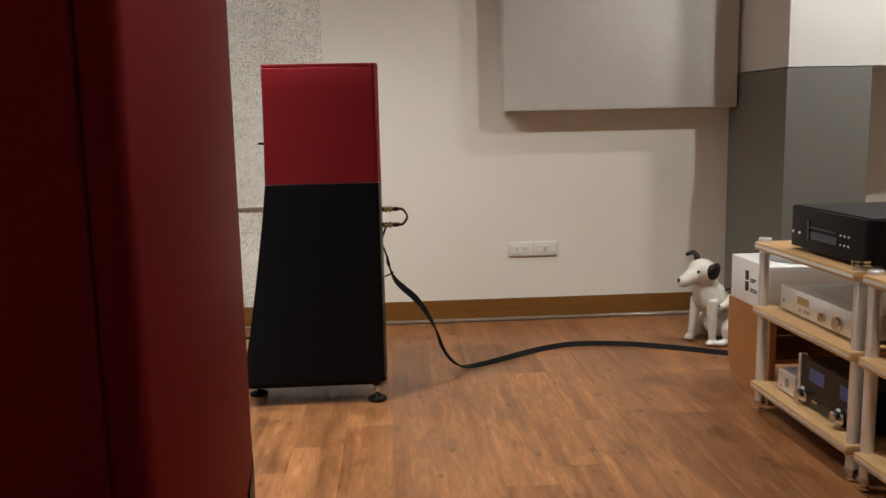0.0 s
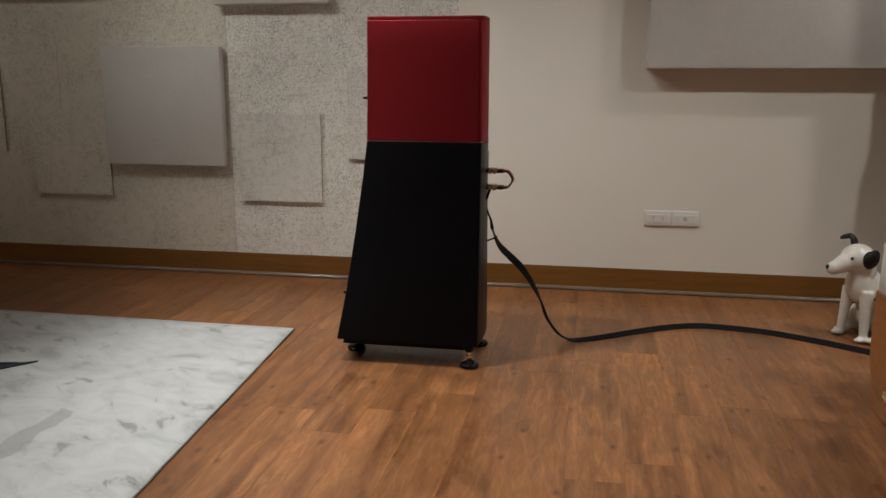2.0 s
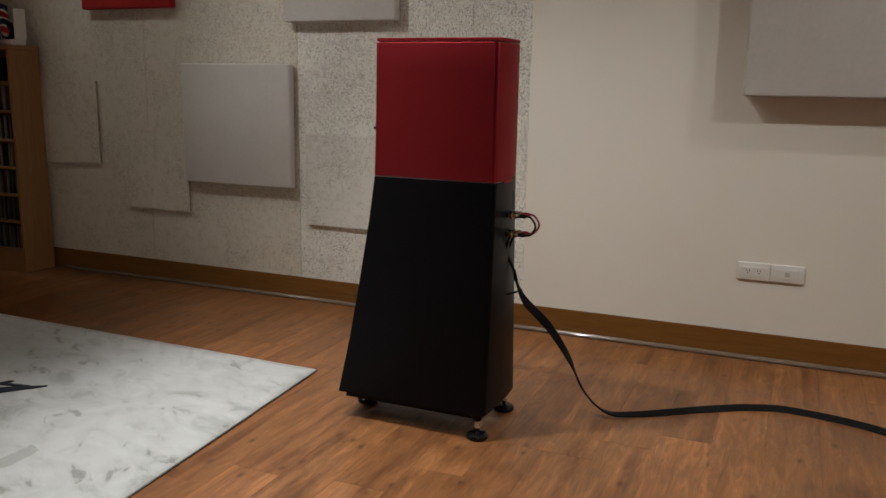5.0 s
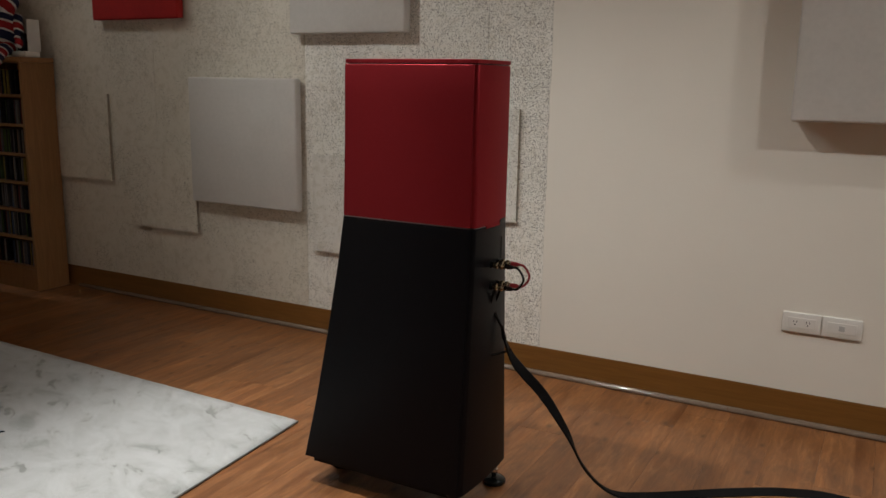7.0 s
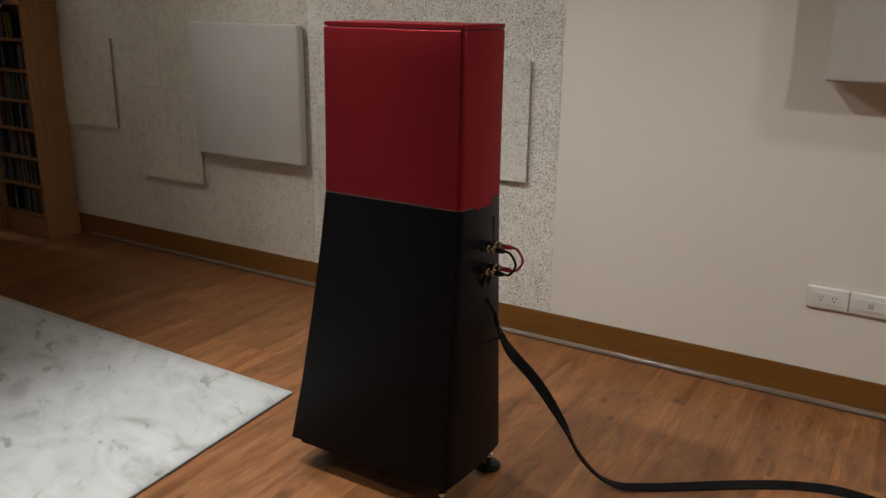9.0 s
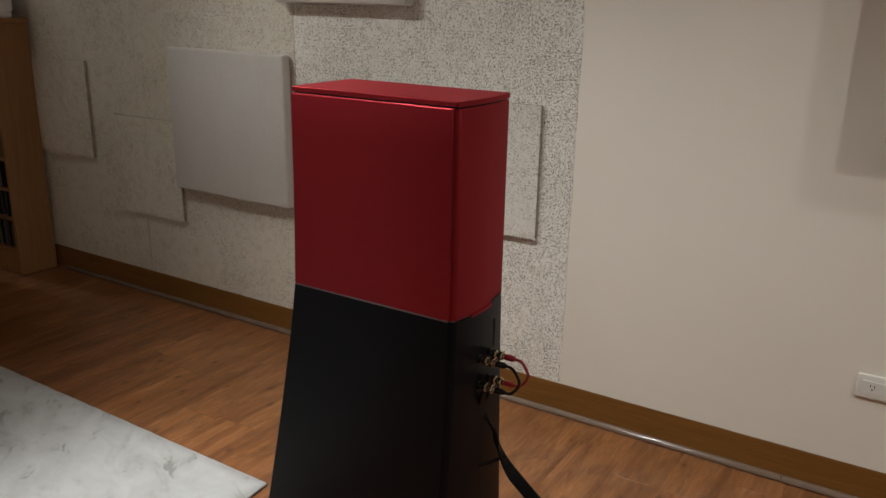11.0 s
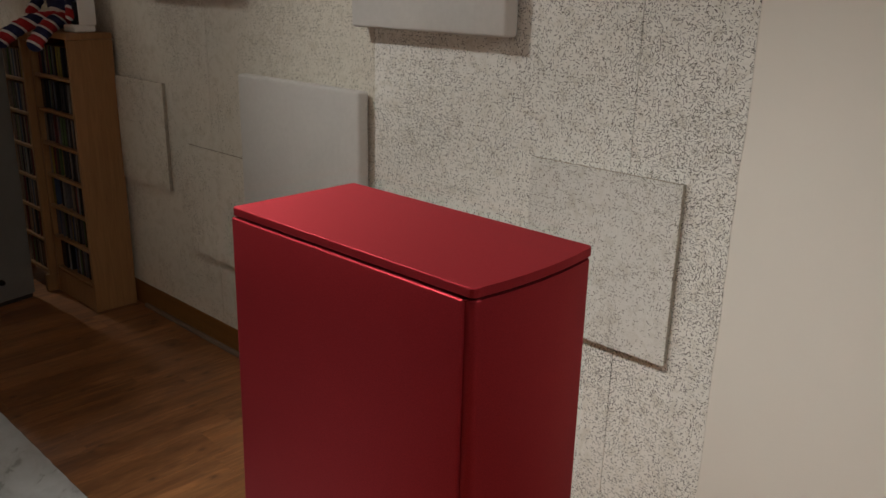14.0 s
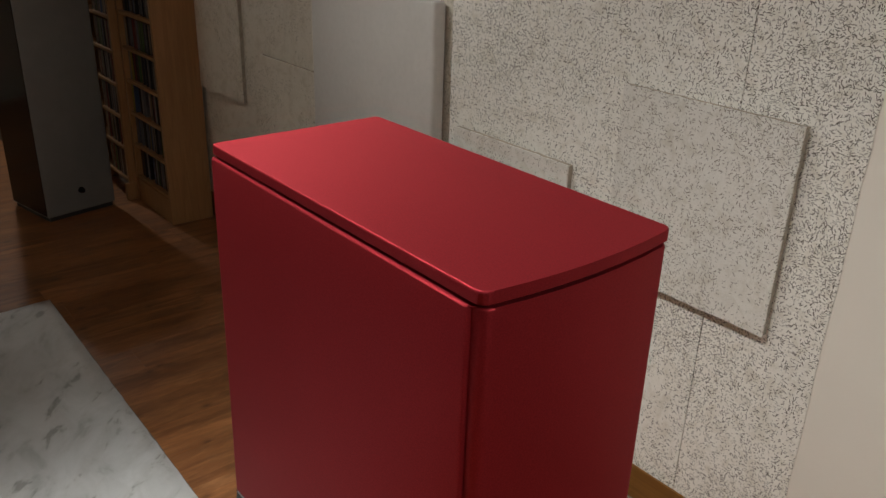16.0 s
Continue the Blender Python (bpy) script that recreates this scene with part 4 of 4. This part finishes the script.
# ---- china dogs ----
def dog(scale, m, label):
    """Sitting dog figure facing -x, one mesh."""
    bm = nb()
    ball(bm, (0.065, 0, 0.175), 0.078, (0.9, 0.8, 1.35), (0, -22, 0))
    ball(bm, (0.0, 0, 0.215), 0.058, (0.82, 0.95, 1.25), (0, -10, 0))
    ball(bm, (0.11, 0, 0.09), 0.082, (1.05, 0.98, 0.95))
    ball(bm, (0.012, 0.0, 0.275), 0.05, (1.0, 0.95, 1.1))
    for s in (-1, 1):
        tube(bm, (-0.012, 0.062 * s, 0.0), (0.0, 0.046 * s, 0.2), 0.0145, 0.026, 14)
        ball(bm, (-0.024, 0.062 * s, 0.013), 0.02, (1.35, 0.95, 0.6))
        ball(bm, (0.09, 0.08 * s, 0.06), 0.055, (1.15, 0.55, 1.05))
        ball(bm, (0.02, 0.088 * s, 0.014), 0.023, (1.7, 0.9, 0.65))
    turn = pose(-0.012, 0, -0.006, 0, 0, -6)
    body_verts = set(bm.verts)
    ball(bm, (-0.005, 0, 0.328), 0.063, (1.05, 0.98, 0.92))
    ball(bm, (-0.052, 0, 0.315), 0.042, (1.2, 0.9, 0.85), (0, -16, 0))
    tube(bm, (-0.06, 0, 0.311), (-0.102, 0, 0.294), 0.036, 0.026, 14)
    ball(bm, (-0.106, 0, 0.294), 0.026)
    ball(bm, (-0.131, 0, 0.301), 0.009)
    # one raised ear with a folded tip, one hanging
    ball(bm, (0.01, 0.05, 0.38), 0.021, (0.8, 0.5, 1.5), (-18, 0, 0))
    ball(bm, (-0.014, 0.068, 0.403), 0.016, (2.0, 0.6, 0.7), (0, -14, 0))
    ball(bm, (0.012, -0.06, 0.335), 0.036, (0.8, 0.42, 1.15), (8, 12, 0))
    bmesh.ops.transform(bm, matrix=turn, verts=[v for v in bm.verts if v not in body_verts])
    for f in bm.faces:
        f.smooth = True
    bmesh.ops.scale(bm, vec=(scale,) * 3, verts=bm.verts)
    sp = [((0.008, 0.06, 0.392), 0.036), ((-0.035, 0.07, 0.405), 0.024), ((0.012, -0.072, 0.333), 0.041), ((-0.137, 0, 0.302), 0.011), ((-0.062, -0.042, 0.338), 0.011), ((-0.062, 0.042, 0.338), 0.011)]
    sp = [(tuple(turn @ Vector(p)), r) for p, r in sp]
    mat = spotted("china_glaze", (0.72, 0.69, 0.62), [(tuple(scale * c for c in p), r * scale) for p, r in sp])
    ob = part("dog_figure", bm, mat, smooth=True)
    mod = ob.modifiers.new("blend", "REMESH")
    mod.mode, mod.voxel_size, mod.use_smooth_shade = "VOXEL", 0.0045 * scale, True
    k = ob.modifiers.new("soften", "SMOOTH")
    k.factor, k.iterations = 0.5, 5
    ob.matrix_basis = m
    return tagged(ob, label, "dog figure", "china dogs")


dog(0.99, pose(1.262, 3.09, 0.001, 0, 0, 26), "glazed white china dog with black ears, sitting")
dog(0.6, pose(1.385, 3.04, 0.001, 0, 0, 20), "small glazed white china puppy beside the big one")

# ---- disc towers with their discs ----
rng = random.Random(5)
CD_COLORS = [(0.03, 0.03, 0.035), (0.10, 0.10, 0.11), (0.17, 0.165, 0.16), (0.05, 0.07, 0.12), (0.12, 0.03, 0.03), (0.06, 0.10, 0.04), (0.22, 0.17, 0.04), (0.20, 0.16, 0.12), (0.015, 0.015, 0.018)]
M_CD = [plain("disc_case", c, 0.25, 0, 0.1, 60, 0) for c in CD_COLORS]
M_ROW, n_, l_, b_ = nodes_of("disc_row")
g_ = n_.new("ShaderNodeNewGeometry")
r_ = ramp(n_, l_, g_.outputs["Random Per Island"], [(k / len(CD_COLORS), col) for k, col in enumerate(CD_COLORS)])
r_.node.color_ramp.interpolation = "CONSTANT"
l_.new(r_, b_.inputs["Base Color"])
b_.inputs["Roughness"].default_value = 0.25
CD_MESH = [mesh_of("disc_case", box(nb(), (0, 0, 0), (0.0095, 0.135, 0.124), 0.0008, 1), m) for m in M_CD]
CD_LEVELS = (0.130, 0.286, 0.434, 0.582, 0.730, 0.882, 1.034)


def discs(x0, x1, y, z, fill):
    """A row of disc cases on one shelf."""
    x = x0 + rng.uniform(0, 0.01)
    while x < x1 - 0.011:
        if rng.random() > fill:
            x += rng.uniform(0.01, 0.03)
            continue
        cd = new("disc_case", CD_MESH[rng.choice((0, 0, 1, 1, 2, 3, 4, 5, 6, 7, 8, 8, 8))])
        cd.matrix_basis = pose(x, y + rng.uniform(0, 0.012), z + 0.0005)
        tagged(cd, "thin plastic disc case standing on the shelf", "disc case", "discs on the shelves")
        x += rng.choice((0.0103, 0.0103, 0.0108, 0.012))


def disc_tower(x0, x1, y0, y1, z0, top, levels, fill, seen_from, label):
    t = holder("disc_tower", pose(0, 0, 0), label, "disc shelf", "disc towers")
    for a, b in ((x0, x0 + 0.02), (x1 - 0.02, x1)):
        part("side_panel", box(nb(), (a, y0, z0), (b, y1, top - 0.027), 0.002, 1), M_PINE, t)
    part("top_board", box(nb(), (x0, y0 - 0.004, top - 0.0265), (x1 + 0.003, y1, top), 0.004, 2), M_PINE, t, angle=40)
    part("back_board", box(nb(), (x0 + 0.021, y1 - 0.008, z0), (x1 - 0.021, y1, top - 0.028)), M_PINE, t)
    if z0 == 0:
        part("kickboard", box(nb(), (x0 + 0.021, y0 + 0.004, 0.0), (x1 - 0.021, y0 + 0.02, 0.112)), M_PINE, t)
    for z in levels:
        part("shelf", box(nb(), (x0 + 0.0205, y0 + 0.004, z - 0.014), (x1 - 0.0205, y1 - 0.0085, z), 0.001, 1), M_PINE, t)
        if z0 == 0:
            discs(max(x0 + 0.023, seen_from), x1 - 0.021, y0 + 0.016, z, fill)
        else:
            bm, x = nb(), seen_from
            while x < x1 - 0.032:
                y = y0 + 0.012 + rng.uniform(0, 0.008)
                if rng.random() < fill:
                    box(bm, (x, y, z + 0.0005), (x + 0.0095, y + 0.125, z + 0.1245))
                x += rng.choice((0.0105, 0.012))
            tagged(part("disc_cases", bm, M_ROW), "row of thin plastic disc cases on the forward shelf", "disc cases", kind="stuff")


disc_tower(-3.584, -3.178, 3.448, 3.640, 0.0, 1.222, CD_LEVELS, 0.94, -3.57, "beech-veneer disc tower filled with disc cases")
disc_tower(-4.03, -3.588, 3.415, 3.60, 0.085, 1.20, tuple(z - 0.03 for z in CD_LEVELS[1:]) + (0.10,), 0.85, -3.85, "beech disc shelf on blocks, standing forward beside the tower")
for x in (-4.01, -3.604):
    w = holder("roller_block", pose(x, 3.45, 0), "small wooden block under the disc shelf", "shelf foot")
    part("block", box(nb(), (-0.012, -0.05, 0.0), (0.012, 0.05, 0.0845), 0.002, 1), M_PINE, w)


# ---- striped plush figure and shoe-like box on the tower ----
bm = nb()
ball(bm, (0, 0, 0.13), 0.075, (1.2, 0.9, 1.5))
ball(bm, (0, 0.0, 0.29), 0.07, (1, 0.95, 1))
for s in (-1, 1):
    for k in range(7):
        ball(bm, (0.05 * s + 0.012 * k * s, -0.05 - 0.03 * k, 0.045 - 0.004 * k * k * 0.6), 0.034, seg=12)
    for k in range(6):
        ball(bm, (0.085 * s + 0.012 * k * s, -0.01 - 0.012 * k, 0.2 - 0.026 * k), 0.026, seg=12)
plush = part("plush_figure", bm, M_KNIT, smooth=True)
plush.matrix_basis = pose(-3.42, 3.56, 1.222, 0, 0, 10)
mod = plush.modifiers.new("blend", "REMESH")
mod.mode, mod.voxel_size, mod.use_smooth_shade = "VOXEL", 0.006, True
tagged(plush, "soft knitted figure in red, white and navy stripes", "plush figure")
hs = holder("ornament", pose(-3.255, 3.54, 1.2225), "small dark round ornament on a white base", "ornament")
part("base", box(nb(), (-0.055, -0.045, 0.0), (0.055, 0.045, 0.03), 0.008, 3), M_WHITE_BOX, hs, angle=40)
part("disc", tube(nb(), (0, -0.02, 0.075), (0, 0.02, 0.075), 0.047, None, 28), M_BLACK, hs, angle=40)
part("ring", tube(nb(), (0, -0.024, 0.075), (0, -0.018, 0.075), 0.03, None, 28), M_NAVY, hs, angle=40)
part("card", box(nb(), (0.045, -0.02, 0.03), (0.052, 0.05, 0.19)), M_WHITE_BOX, hs, "white upright card")

# ---- grey cabinet ----
g = holder("grey_cabinet", pose(-3.505, 3.02, 0, 0, 0, 12), "tall grey painted cabinet beside the disc towers", "cabinet")
part("body", box(nb(), (-0.32, 0.0, 0.02), (0.0, 0.322, 1.15), 0.006, 3), M_GREY_BOX, g, angle=40)
part("gloss_side", box(nb(), (-0.312, -0.003, 0.03), (-0.008, 0.0005, 1.14)), M_BLACK_GLOSS, g, "glossy dark side panel")
part("plinth", box(nb(), (-0.31, 0.01, 0.0), (-0.01, 0.312, 0.0205)), M_DARK, g)
part("knob", lathe(nb(), [(0.014, 0), (0.014, 0.008), (0.010, 0.02)], 18, pose(-0.001, 0.165, 0.115, 0, 90, 0)), M_BLACK_GLOSS, g, "small dark knob", angle=40)
b = holder("cable_bundle", pose(-4.8, 3.26, 0), "pale coiled cable heaped on a low dark box", "cables")
part("box", box(nb(), (-0.2, -0.1, 0.0), (0.12, 0.16, 0.10), 0.006, 2), M_DARK, b)
for k in range(5):
    pts2 = [Vector((-0.05 + (0.12 - 0.008 * k) * math.cos(a), 0.02 + (0.09 - 0.006 * k) * math.sin(a), 0.106 + 0.008 * k + 0.004 * math.sin(3 * a))) for a in [2 * math.pi * q / 40 for q in range(40)]]
    part("coil", sweep(nb(), pts2, circle(0.006, 8)), M_OUTLET, b, smooth=True)

# ---- assumed ceiling fixtures, one at each unseen spot ----
for place, *_ in LAMPS:
    d = holder("assumed_ceiling_light", pose(place[0], place[1], CEIL), "assumed round ceiling spot, out of view, with white trim", "ceiling light", "downlights")
    part("trim", lathe(nb(), [(0.075, -0.002), (0.075, -0.008), (0.06, -0.012)], 32), M_WHITE_BOX, d, angle=40)
    part("lens", lathe(nb(), [(0.05, -0.0125), (0.05, -0.0145)], 24), M_LENS, d, "glowing lamp lens")

# ---- floor planks ----
PW, PL = 0.152, 0.914
plank_mesh = mesh_of("plank", box(nb(), (-PW / 2 + 0.00015, -PL / 2 + 0.00015, -0.008), (PW / 2 - 0.00015, PL / 2 - 0.00015, 0.0), 0.0004, 1), M_FLOOR)
rng = random.Random(11)
rest = nb()
x = -5.58
while x < XE - PW:
    y = YS - rng.uniform(0.0, PL)
    while y < YN:
        y0, y1 = max(y, YS), min(y + PL, YN)
        if y1 - y0 > 0.05:
            inside = -4.2 < x < 2.0 and y1 > -0.2
            if inside:
                if y1 - y0 > PL - 1e-4:
                    pl = new("plank", plank_mesh)
                    pl.matrix_basis = pose(x + PW / 2, (y0 + y1) / 2, 0)
                    pl.parent = ground
                else:
                    pl = part("plank", box(nb(), (x + 0.00015, y0 + 0.00015, -0.008), (x + PW - 0.00015, y1 - 0.00015, 0.0), 0.0004, 1), M_FLOOR, ground)
            else:
                box(rest, (x + 0.00015, y0 + 0.00015, -0.008), (x + PW - 0.00015, y1 - 0.00015, 0.0))
        y += PL
    x += PW
far = part("far_planks", rest, M_FLOOR, ground)
far["kind"] = "stuff"
